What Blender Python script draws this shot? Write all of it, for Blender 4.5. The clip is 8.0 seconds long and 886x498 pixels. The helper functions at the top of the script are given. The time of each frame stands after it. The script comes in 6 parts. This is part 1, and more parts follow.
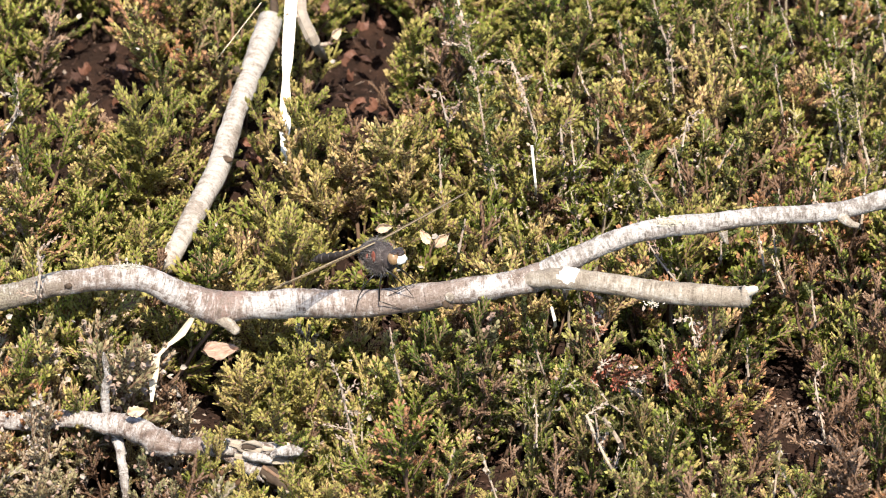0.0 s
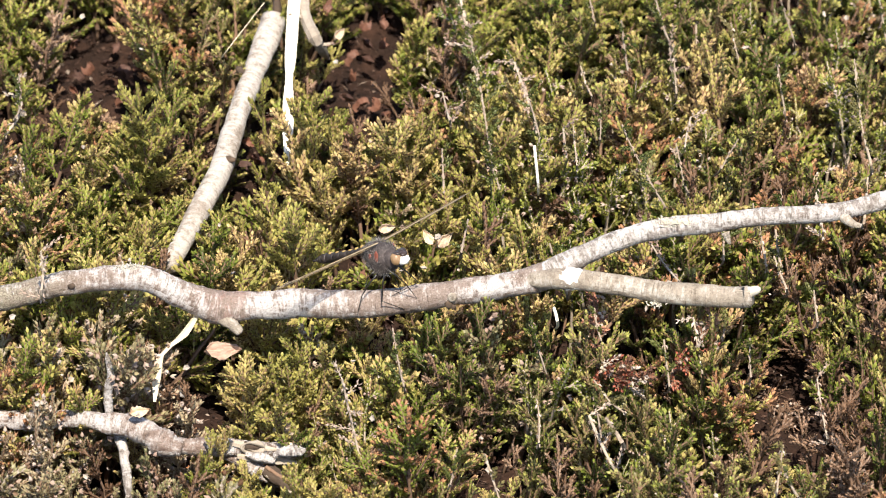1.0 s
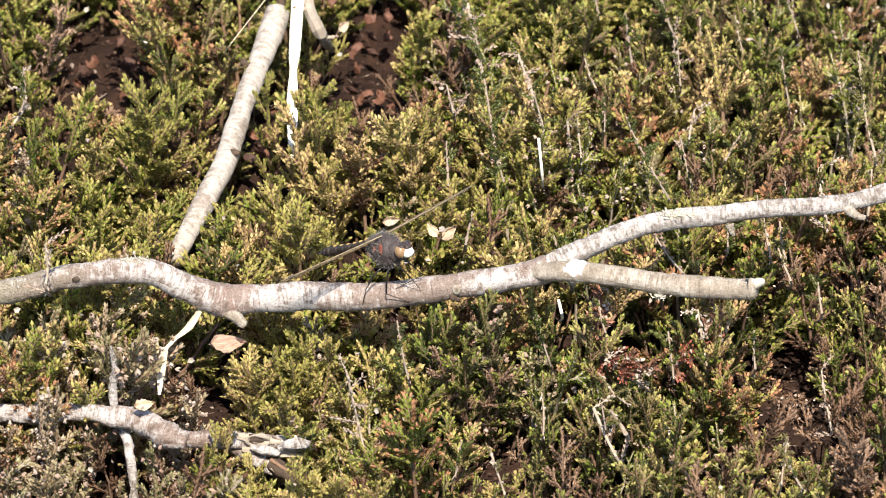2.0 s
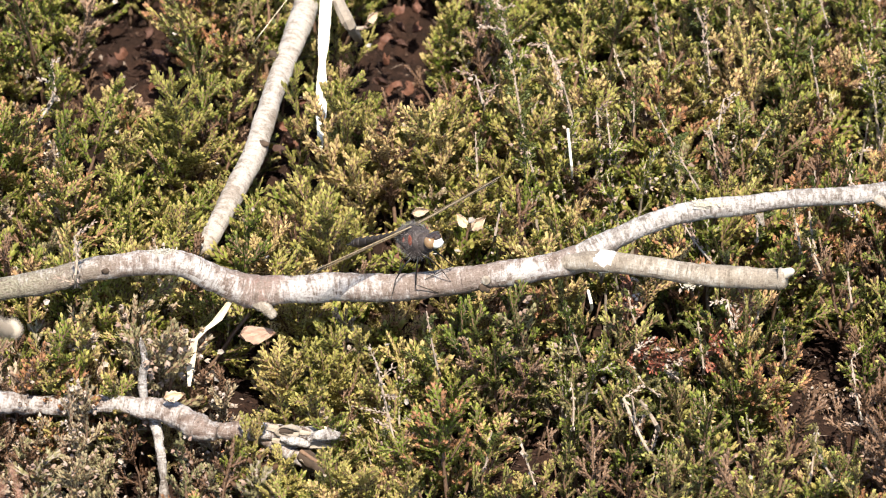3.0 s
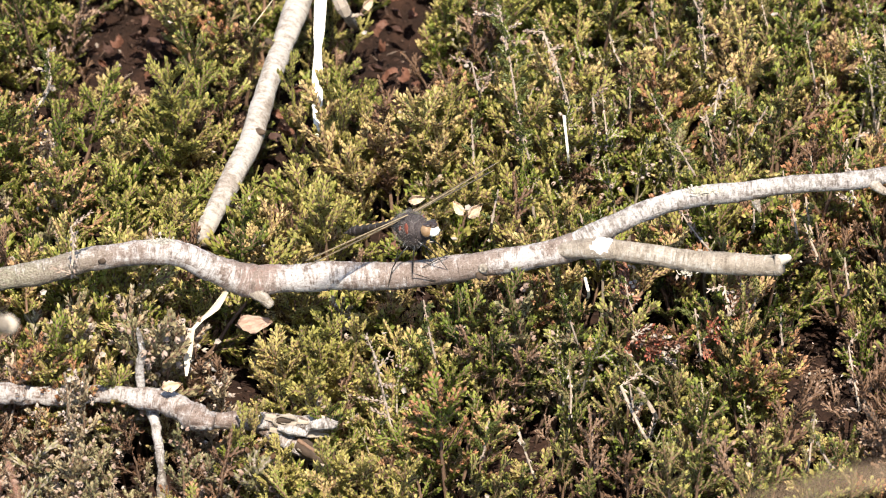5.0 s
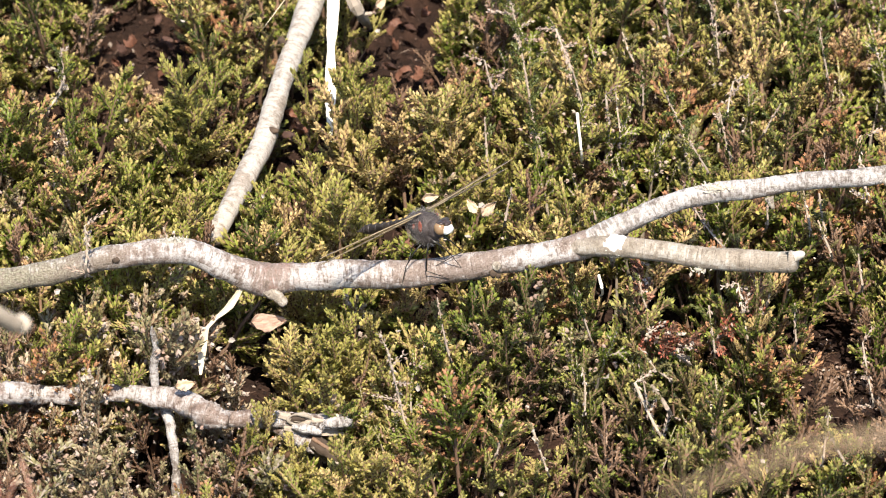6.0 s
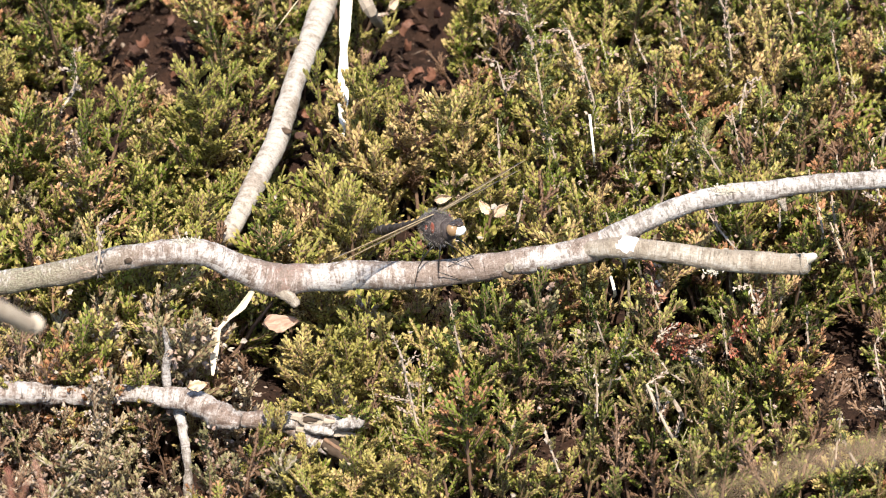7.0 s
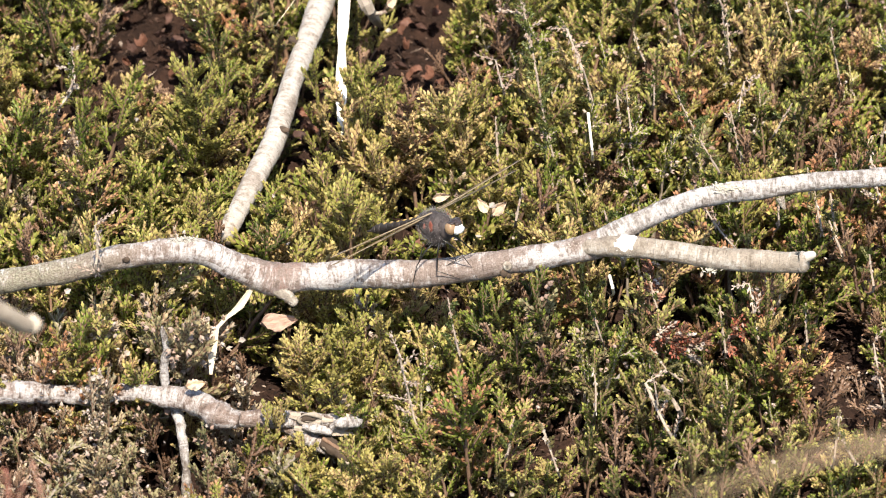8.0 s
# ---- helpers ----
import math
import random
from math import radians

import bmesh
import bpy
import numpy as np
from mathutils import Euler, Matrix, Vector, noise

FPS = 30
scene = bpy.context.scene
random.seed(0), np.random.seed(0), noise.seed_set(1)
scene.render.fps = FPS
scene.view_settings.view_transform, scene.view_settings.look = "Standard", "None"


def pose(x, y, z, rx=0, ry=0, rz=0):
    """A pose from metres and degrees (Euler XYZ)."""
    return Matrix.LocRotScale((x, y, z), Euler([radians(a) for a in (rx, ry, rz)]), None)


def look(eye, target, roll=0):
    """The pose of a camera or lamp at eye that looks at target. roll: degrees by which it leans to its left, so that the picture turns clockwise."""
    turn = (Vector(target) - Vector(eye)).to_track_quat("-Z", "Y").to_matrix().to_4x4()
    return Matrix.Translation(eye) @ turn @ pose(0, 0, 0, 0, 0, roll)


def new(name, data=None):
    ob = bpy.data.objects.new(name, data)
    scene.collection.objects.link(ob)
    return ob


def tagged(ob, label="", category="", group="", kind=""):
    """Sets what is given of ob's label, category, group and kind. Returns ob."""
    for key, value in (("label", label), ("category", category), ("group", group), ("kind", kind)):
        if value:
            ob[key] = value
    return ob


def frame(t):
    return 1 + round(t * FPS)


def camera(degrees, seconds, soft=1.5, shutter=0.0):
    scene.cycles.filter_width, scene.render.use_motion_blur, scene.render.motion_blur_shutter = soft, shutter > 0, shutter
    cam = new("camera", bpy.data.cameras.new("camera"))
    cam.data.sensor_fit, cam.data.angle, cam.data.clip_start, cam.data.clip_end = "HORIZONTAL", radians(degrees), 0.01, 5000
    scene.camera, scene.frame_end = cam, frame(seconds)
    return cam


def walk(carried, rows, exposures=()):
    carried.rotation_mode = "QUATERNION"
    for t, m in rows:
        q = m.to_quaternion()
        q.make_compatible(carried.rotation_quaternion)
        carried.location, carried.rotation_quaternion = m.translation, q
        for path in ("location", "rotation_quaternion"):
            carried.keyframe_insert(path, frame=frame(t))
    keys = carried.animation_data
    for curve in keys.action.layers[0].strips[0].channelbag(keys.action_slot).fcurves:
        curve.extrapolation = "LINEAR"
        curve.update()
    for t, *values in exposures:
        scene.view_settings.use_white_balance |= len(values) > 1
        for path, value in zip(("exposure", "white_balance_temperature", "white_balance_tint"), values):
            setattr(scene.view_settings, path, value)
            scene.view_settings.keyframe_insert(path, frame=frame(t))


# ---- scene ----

# ---------------------------------------------------------------- camera
cam = camera(7.0, 8.0, 0.95)
cam.data.dof.use_dof = True
cam.data.dof.focus_distance = 1.618
cam.data.dof.aperture_fstop = 44.0
ROWS = [
    (0.0, -0.00226, -1.31225, 0.95705, 55.4013, -0.4099, 0.737),
    (0.5, -0.00313, -1.31264, 0.95690, 55.4190, -0.4357, 0.807),
    (1.0, -0.00218, -1.31292, 0.95893, 55.3617, -0.3801, 0.736),
    (1.5, -0.00135, -1.31350, 0.95989, 55.3227, -0.3423, 0.644),
    (1.7, -0.00135, -1.31351, 0.95989, 55.3095, -0.3533, 0.651),
    (2.8, -0.00084, -1.31317, 0.95892, 55.2458, -0.0099, 0.252),
    (3.0, -0.00084, -1.31317, 0.95892, 55.2324, 0.0010, 0.246),
    (3.5, -0.00065, -1.31168, 0.96006, 55.1377, -0.0026, 0.152),
    (4.0, 0.00000, -1.31064, 0.96272, 55.0000, 0.0000, 0.000),
    (4.5, -0.00022, -1.30974, 0.96284, 54.9566, -0.0151, -0.022),
    (4.7, -0.00022, -1.30974, 0.96284, 54.9566, -0.0042, -0.028),
    (5.8, 0.00088, -1.31032, 0.96264, 54.9571, 0.1095, -0.350),
    (6.0, 0.00087, -1.31032, 0.96264, 54.9550, 0.1749, -0.388),
    (6.5, 0.00035, -1.31029, 0.96259, 54.9592, 0.2498, -0.283),
    (7.0, 0.00002, -1.31061, 0.96302, 54.9595, 0.2574, -0.292),
    (7.5, 0.00055, -1.30953, 0.96194, 54.9687, 0.2617, -0.309),
    (8.0, 0.00056, -1.30842, 0.96255, 54.9180, 0.2648, -0.363),
]
walk(cam, [(t, pose(x, y, z, rx, 0, rz) @ pose(0, 0, 0, 0, 0, roll)) for t, x, y, z, rx, rz, roll in ROWS])

# ---------------------------------------------------------------- light
SUN_FROM = Vector((0.06, -0.490, 0.868)).normalized()
world = bpy.data.worlds.new("sky")
scene.world = world
world.use_nodes = True
wn = world.node_tree.nodes
sky = wn.new("ShaderNodeTexSky")
sky.sky_type, sky.sun_disc = "NISHITA", False
sky.sun_elevation = math.asin(SUN_FROM.z)
sky.sun_rotation = math.atan2(SUN_FROM.x, SUN_FROM.y)
wn["Background"].inputs["Strength"].default_value = 0.12
world.node_tree.links.new(sky.outputs[0], wn["Background"].inputs["Color"])

sun = new("sun", bpy.data.lights.new("sun", "SUN"))
sun.data.energy, sun.data.angle, sun.data.color = 5.0, radians(0.53), (1.0, 0.905, 0.775)
sun.matrix_world = look(SUN_FROM * 5, (0, 0, 0))
scene.view_settings.exposure = 1.02


# ---------------------------------------------------------------- materials
class Mat:
    """A node material with short helpers."""

    def __init__(self, name, rough=0.7, spec=0.3):
        self.m = bpy.data.materials.new(name)
        self.m.use_nodes = True
        self.t = self.m.node_tree
        self.b = self.t.nodes["Principled BSDF"]
        self.out = self.t.nodes["Material Output"]
        self.b.inputs["Roughness"].default_value = rough
        self.b.inputs["Specular IOR Level"].default_value = spec

    def node(self, kind, **settings):
        n = self.t.nodes.new(kind)
        for key, value in settings.items():
            n.inputs[key.replace("_", " ")].default_value = value
        return n

    def link(self, a, b):
        self.t.links.new(a, b)

    def coords(self, which="Object", scale=(1, 1, 1)):
        c = self.node("ShaderNodeTexCoord")
        m = self.node("ShaderNodeMapping", Scale=scale)
        self.link(c.outputs[which], m.inputs["Vector"])
        return m.outputs["Vector"]

    def noise(self, vec, scale, detail=4.0, rough=0.6):
        n = self.node("ShaderNodeTexNoise", Scale=scale, Detail=detail, Roughness=rough)
        self.link(vec, n.inputs["Vector"])
        return n.outputs["Fac"]

    def ramp(self, fac, stops):
        r = self.node("ShaderNodeValToRGB")
        els = r.color_ramp.elements
        while len(els) < len(stops):
            els.new(0.5)
        for e, (at, col) in zip(els, stops):
            e.position, e.color = at, (*col, 1) if len(col) == 3 else col
        self.link(fac, r.inputs["Fac"])
        return r.outputs["Color"]

    def mix(self, fac, a, b, mode="MIX"):
        n = self.t.nodes.new("ShaderNodeMix")
        n.data_type, n.blend_type = "RGBA", mode
        for slot, value in ((0, fac), (6, a), (7, b)):
            if isinstance(value, (int, float)):
                n.inputs[slot].default_value = value
            elif isinstance(value, tuple):
                n.inputs[slot].default_value = (*value, 1)
            else:
                self.link(value, n.inputs[slot])
        return n.outputs[2]

    def colour(self, out):
        self.link(out, self.b.inputs["Base Color"])

    def bump(self, fac, strength, distance):
        n = self.node("ShaderNodeBump", Strength=strength, Distance=distance)
        self.link(fac, n.inputs["Height"])
        self.link(n.outputs["Normal"], self.b.inputs["Normal"])

    def translucent(self, col, share):
        t = self.t.nodes.new("ShaderNodeBsdfTranslucent")
        m = self.node("ShaderNodeMixShader", Fac=share)
        self.link(col, t.inputs["Color"])
        self.link(self.b.outputs[0], m.inputs[1])
        self.link(t.outputs[0], m.inputs[2])
        self.link(m.outputs[0], self.out.inputs["Surface"])


def leaf_material(name, low, high, tint, share=0.12, rough=0.48):
    """Heather foliage: each shoot its own hue, each tiny leaf its own shade."""
    m = Mat(name, rough, 0.4)
    info = m.node("ShaderNodeObjectInfo")
    geo = m.node("ShaderNodeNewGeometry")
    per_shoot = m.ramp(info.outputs["Random"], [(0.0, low), (0.55, high), (1.0, tint)])
    per_leaf = m.ramp(geo.outputs["Random Per Island"], [(0.0, (0.86, 0.86, 0.83)), (0.6, (1.0, 1.0, 1.0)), (1.0, (1.20, 1.19, 1.16))])
    col = m.mix(1.0, per_shoot, per_leaf, "MULTIPLY")
    dry = m.noise(m.coords("Object"), 190.0, 1.0)
    col = m.mix(m.ramp(dry, [(0.55, (0, 0, 0)), (0.75, (0.30, 0.30, 0.30))]), col, tint)
    m.colour(col)
    m.translucent(col, share)
    return m.m


M_GREEN = leaf_material("heather_green", (0.132, 0.174, 0.026), (0.266, 0.288, 0.057), (0.43, 0.385, 0.135), 0.26)
M_DEEP = leaf_material("heather_deep_green", (0.055, 0.074, 0.016), (0.112, 0.124, 0.032), (0.20, 0.168, 0.070), 0.24)
M_OLIVE = leaf_material("heather_olive", (0.268, 0.266, 0.062), (0.420, 0.362, 0.114), (0.54, 0.405, 0.190), 0.26)
M_DULL = leaf_material("heather_dull_olive", (0.235, 0.220, 0.105), (0.375, 0.310, 0.180), (0.52, 0.41, 0.315), 0.22)
M_BROWN = leaf_material("heather_brown", (0.135, 0.074, 0.042), (0.240, 0.145, 0.090), (0.37, 0.26, 0.185), 0.2)
M_RUST = leaf_material("heather_rust", (0.24, 0.068, 0.040), (0.36, 0.120, 0.075), (0.42, 0.23, 0.15), 0.2)
M_RED = leaf_material("heather_red_tip", (0.34, 0.165, 0.080), (0.45, 0.235, 0.125), (0.50, 0.34, 0.185), 0.22)
M_GREY = leaf_material("heather_dry_flower", (0.28, 0.19, 0.145), (0.40, 0.305, 0.245), (0.50, 0.42, 0.355), 0.15, 0.8)
M_PINK = leaf_material("heather_pink_tip", (0.46, 0.19, 0.140), (0.58, 0.28, 0.205), (0.60, 0.36, 0.26), 0.25)


def plain(name, low, high, scale, rough=0.7, bump=0.0, spec=0.3, dist=0.0002):
    m = Mat(name, rough, spec)
    v = m.coords("Object")
    a = m.noise(v, scale, 5.0)
    b = m.noise(v, scale * 5.3, 3.0)
    col = m.mix(0.35, m.ramp(a, [(0.3, low), (0.7, high)]), m.ramp(b, [(0.3, low), (0.7, high)]))
    info = m.node("ShaderNodeObjectInfo")
    shade = m.ramp(info.outputs["Random"], [(0.0, (0.8, 0.8, 0.8)), (1.0, (1.2, 1.16, 1.1))])
    m.colour(m.mix(1.0, col, shade, "MULTIPLY"))
    if bump:
        m.bump(b, bump, dist)
    return m.m


M_WOODY = plain("woody_stem", (0.10, 0.060, 0.040), (0.23, 0.15, 0.10), 300, 0.85, 0.5)
M_PALE = plain("bleached_stem", (0.24, 0.19, 0.145), (0.46, 0.40, 0.32), 500, 0.8, 0.4)
M_WIRE = plain("wiry_stem", (0.17, 0.130, 0.095), (0.36, 0.30, 0.235), 420, 0.8, 0.4)
M_STRAW = plain("dry_grass", (0.46, 0.38, 0.25), (0.66, 0.58, 0.44), 180, 0.6, 0.2)
M_WHITE_BLADE = plain("bleached_grass", (0.60, 0.55, 0.44), (0.76, 0.72, 0.63), 260, 0.5, 0.15)
M_DEAD_LEAF = plain("dead_leaf", (0.075, 0.032, 0.022), (0.20, 0.095, 0.06), 500, 0.6, 0.5)
M_DARK_LEAF = plain("dark_dead_leaf", (0.03, 0.016, 0.013), (0.10, 0.052, 0.038), 420, 0.7, 0.5)
M_TAN = plain("withered_grass", (0.15, 0.105, 0.066), (0.25, 0.185, 0.122), 300, 0.7)
M_TAN_LEAF = plain("tan_dead_leaf", (0.22, 0.150, 0.118), (0.34, 0.245, 0.195), 500, 0.6, 0.5)
M_PALE_LEAF = plain("pale_dead_leaf", (0.36, 0.26, 0.18), (0.58, 0.46, 0.34), 600, 0.6, 0.4)
M_CRUMB = plain("dry_petal", (0.30, 0.25, 0.20), (0.50, 0.44, 0.38), 400, 0.8, 0.2)
# dark wood; also colours the shadow under the stub and the hollow's shade
M_DARK_WOOD_SHADE = plain("dark_wood_and_shade", (0.03, 0.022, 0.017), (0.11, 0.078, 0.055), 250, 0.9, 0.6)


def ground_material():
    m = Mat("peat", 0.95, 0.15)
    v = m.coords("Object")
    fine, mid, far = m.noise(v, 900, 4), m.noise(v, 120, 5), m.noise(v, 9.0, 9, 0.7)
    peat = m.ramp(fine, [(0.25, (0.009, 0.005, 0.004)), (0.6, (0.030, 0.017, 0.012)), (0.8, (0.075, 0.043, 0.030))])
    litter = m.ramp(mid, [(0.45, (0.018, 0.010, 0.007)), (0.7, (0.075, 0.037, 0.024))])
    near = m.mix(0.45, peat, litter)
    heath = m.ramp(far, [(0.3, (0.025, 0.022, 0.010)), (0.5, (0.07, 0.06, 0.022)), (0.65, (0.09, 0.055, 0.03)), (0.8, (0.05, 0.05, 0.018))])
    c = m.node("ShaderNodeTexCoord")
    d = m.t.nodes.new("ShaderNodeVectorMath")
    d.operation = "LENGTH"
    m.link(c.outputs["Object"], d.inputs[0])
    m.colour(m.mix(m.ramp(d.outputs["Value"], [(0.2, (0, 0, 0)), (0.45, (1, 1, 1))]), near, heath))
    m.bump(fine, 0.8, 0.0012)
    return m.m


M_GROUND = ground_material()


def bark_material(name, pale, mid, dark, lichen, share, seed, white=0.0, chalk=(0.54, 0.51, 0.485), speck=0.7, stains=False, lines=0.65):
    """Birch bark: grey-brown skin, chalky film torn crosswise, thin crosswise pores, crusty lichen. u, v of the map are metres along and around."""
    m = Mat(name, 0.66, 0.25)
    c = m.node("ShaderNodeTexCoord")
    mp = m.node("ShaderNodeMapping", Location=(seed, seed * 0.7, 0))
    m.link(c.outputs["UV"], mp.inputs["Vector"])
    v = mp.outputs["Vector"]

    def stretched(sx, sy):
        n = m.node("ShaderNodeMapping", Scale=(sx, sy, 1))
        m.link(v, n.inputs["Vector"])
        return n.outputs["Vector"]

    big = m.noise(stretched(1, 1.2), 75, 5, 0.6)
    patch = m.noise(stretched(1.2, 0.8), 340, 8, 0.75)
    streak = m.noise(stretched(2.8, 0.5), 430, 6, 0.7)
    hairline = m.noise(stretched(5.0, 0.28), 560, 3, 0.6)
    grain = m.noise(v, 1900, 6, 0.75)
    crust = m.noise(v, 640, 8, 0.8)
    skin = tuple(0.5 * p + 0.5 * q for p, q in zip(mid, pale))
    col = m.ramp(m.mix(0.55, big, patch), [(0.36, mid), (0.52, skin), (0.66, pale)])
    col = m.mix(m.ramp(patch, [(0.38, (0.8, 0.8, 0.8)), (0.46, (0, 0, 0))]), col, tuple(0.6 * p + 0.4 * q for p, q in zip(mid, dark)))
    film = m.mix(0.28, m.mix(0.5, streak, patch), big)
    if stains:
        o = m.node("ShaderNodeSeparateXYZ")
        m.link(c.outputs["Object"], o.inputs[0])
        along = m.node("ShaderNodeMapRange")
        for k, val in enumerate((-0.11, 0.03, 0.0, 1.0)):
            along.inputs[k + 1].default_value = val
        m.link(o.outputs["X"], along.inputs[0])
        x = along.outputs[0]
        grey = lambda g: (g, g, g)
        bias = m.ramp(x, [(0.0, grey(0)), (0.18, grey(0.01)), (0.26, grey(0.045)), (0.35, grey(0.05)), (0.40, grey(0.085)), (0.45, grey(0.075)), (0.49, grey(0.0)), (0.52, grey(0.01)), (0.555, grey(0.085)), (0.60, grey(0.08)), (0.66, grey(0.03)), (0.84, grey(0.02)), (0.89, grey(0.06)), (0.93, grey(0.055)), (0.97, grey(0.01))])
        film = m.mix(1.0, film, bias, "ADD")
        rust = m.mix(1.0, m.ramp(x, [(0.42, grey(0)), (0.48, grey(0.75)), (0.53, grey(0.7)), (0.58, grey(0))]), m.ramp(patch, [(0.46, grey(0)), (0.60, grey(0.85))]), "MULTIPLY")
        col = m.mix(rust, col, (0.24, 0.115, 0.085))
        left = m.mix(1.0, m.ramp(x, [(0.10, grey(0.9)), (0.28, grey(0.0))]), m.ramp(crust, [(0.40, grey(0.25)), (0.52, grey(1.0))]), "MULTIPLY")
        col = m.mix(left, col, m.ramp(grain, [(0.35, (0.11, 0.10, 0.062)), (0.6, (0.33, 0.31, 0.22))]))
    col = m.mix(m.ramp(film, [(0.525 - white, (0, 0, 0)), (0.60 - white, (0.92, 0.92, 0.92))]), col, chalk)
    col = m.mix(m.ramp(m.mix(0.5, streak, crust), [(0.395, (0.75, 0.75, 0.75)), (0.45, (0, 0, 0))]), col, tuple(0.5 * p + 0.5 * q for p, q in zip(mid, dark)))
    col = m.mix(m.ramp(hairline, [(0.33, (lines, lines, lines)), (0.40, (0, 0, 0))]), col, dark)
    col = m.mix(m.ramp(crust, [(0.60 - share, (0, 0, 0)), (0.65 - share, (0.8, 0.8, 0.8))]), col, lichen)
    col = m.mix(speck, col, m.ramp(grain, [(0.34, (0.40, 0.38, 0.36)), (0.62, (1.25, 1.25, 1.25))]), "MULTIPLY")
    m.colour(col)
    m.bump(m.mix(0.5, m.mix(0.5, streak, crust), grain), 0.9, 0.0010)
    return m.m


M_BARK = bark_material("birch_bark", (0.365, 0.300, 0.262), (0.205, 0.152, 0.122), (0.06, 0.042, 0.034), (0.40, 0.37, 0.31), 0.0, 3.1, 0.0, stains=True)
M_BARK_GREY = bark_material("grey_birch_bark", (0.35, 0.315, 0.285), (0.20, 0.165, 0.14), (0.075, 0.058, 0.048), (0.46, 0.44, 0.38), 0.03, 7.7, 0.055)
M_BARK_DULL = bark_material("dull_birch_bark", (0.40, 0.345, 0.28), (0.26, 0.215, 0.165), (0.09, 0.07, 0.055), (0.38, 0.36, 0.29), 0.03, 23.3, 0.02, (0.50, 0.465, 0.41), 0.55)
M_BARK_LOW = bark_material("weathered_bark", (0.37, 0.315, 0.275), (0.19, 0.128, 0.100), (0.035, 0.026, 0.021), (0.42, 0.38, 0.33), 0.01, 11.3, 0.055)
M_BARK_STICK = bark_material("pale_birch_bark", (0.42, 0.37, 0.32), (0.29, 0.24, 0.195), (0.10, 0.072, 0.052), (0.42, 0.39, 0.32), 0.0, 17.9, 0.07, (0.54, 0.50, 0.45), 0.45, lines=0.3)
M_LICHEN = plain("white_lichen", (0.72, 0.71, 0.67), (0.86, 0.85, 0.81), 500, 0.85, 0.4)
M_TUFT = plain("grey_lichen", (0.38, 0.355, 0.29), (0.58, 0.55, 0.48), 700, 0.9, 0.4)
M_CUT = plain("cut_wood", (0.40, 0.335, 0.26), (0.60, 0.53, 0.43), 500, 0.75, 0.3)


# ---------------------------------------------------------------- mesh helpers
def mesh_object(name, data, parent=None, label="", smooth=False):
    ob = new(name, data)
    if parent is not None:
        ob.parent = parent
    if label:
        ob["label"] = label
    if smooth:
        data.polygons.foreach_set("use_smooth", [True] * len(data.polygons))
    return ob


class Soup:
    """Collects vertices, faces and their material slots for one mesh."""

    def __init__(self):
        self.v, self.f, self.s, self.uv = [], [], [], {}

    def add(self, verts, faces, slot=0):
        n = len(self.v)
        self.v.extend(verts)
        for f in faces:
            self.f.append(tuple(n + i for i in f))
            self.s.append(slot)

    def build(self, name, mats, smooth=False):
        me = bpy.data.meshes.new(name)
        me.from_pydata([tuple(p) for p in self.v], [], self.f)
        for m in mats:
            me.materials.append(m)
        me.polygons.foreach_set("material_index", self.s)
        if smooth:
            me.polygons.foreach_set("use_smooth", [True] * len(self.f))
        me.update()
        return me


def frame_of(d):
    d = Vector(d).normalized()
    a = Vector((0, 0, 1)) if abs(d.z) < 0.9 else Vector((1, 0, 0))
    x = d.cross(a).normalized()
    return d, x, d.cross(x).normalized()


def curve_points(spine, step):
    """Catmull-Rom points with radius through (x, y, z, r) knots, about step apart."""
    k = [np.array(p, float) for p in spine]
    k = [2 * k[0] - k[1]] + k + [2 * k[-1] - k[-2]]
    out = []
    for a, b, c, d in zip(k, k[1:], k[2:], k[3:]):
        n = max(1, int(np.linalg.norm((c - b)[:3]) / step))
        for i in range(n):
            t = i / n
            out.append(0.5 * (2 * b + (c - a) * t + (2 * a - 5 * b + 4 * c - d) * t * t + (3 * b - 3 * c + d - a) * t ** 3))
    out.append(k[-2])
    return out


def tube(soup, spine, sides=3, step=None, slot=0, rough=0.0, seed=0.0, cap=True):
    """A tapered tube through (x, y, z, r) knots, roughened by noise."""
    pts = [np.array(p, float) for p in spine] if step is None else curve_points(spine, step)
    verts, faces = [], []
    x = None
    for i, p in enumerate(pts):
        q0, q1 = pts[max(0, i - 1)], pts[min(len(pts) - 1, i + 1)]
        d = Vector((q1 - q0)[:3]).normalized()
        if x is None:
            x = frame_of(d)[1]
        x = (x - d * x.dot(d)).normalized()
        y = d.cross(x)
        for s in range(sides):
            a = 2 * math.pi * s / sides
            w = x * math.cos(a) + y * math.sin(a)
            r = p[3]
            if rough:
                at = Vector(p[:3]) * 1000 + w * p[3] * 1000
                r *= 1 + rough * (noise.noise(at * 0.16 + Vector((seed, 0, 0))) * 1.1 + noise.noise(at * 0.55) * 0.5 + noise.noise(at * 1.6) * 0.38)
            verts.append(Vector(p[:3]) + w * r)
        if i:
            n = i * sides
            for s in range(sides):
                s2 = (s + 1) % sides
                faces.append((n - sides + s, n - sides + s2, n + s2, n + s))
    if cap:
        faces.append(tuple(reversed(range(sides))))
        faces.append(tuple(range(len(verts) - sides, len(verts))))
    soup.add(verts, faces, slot)


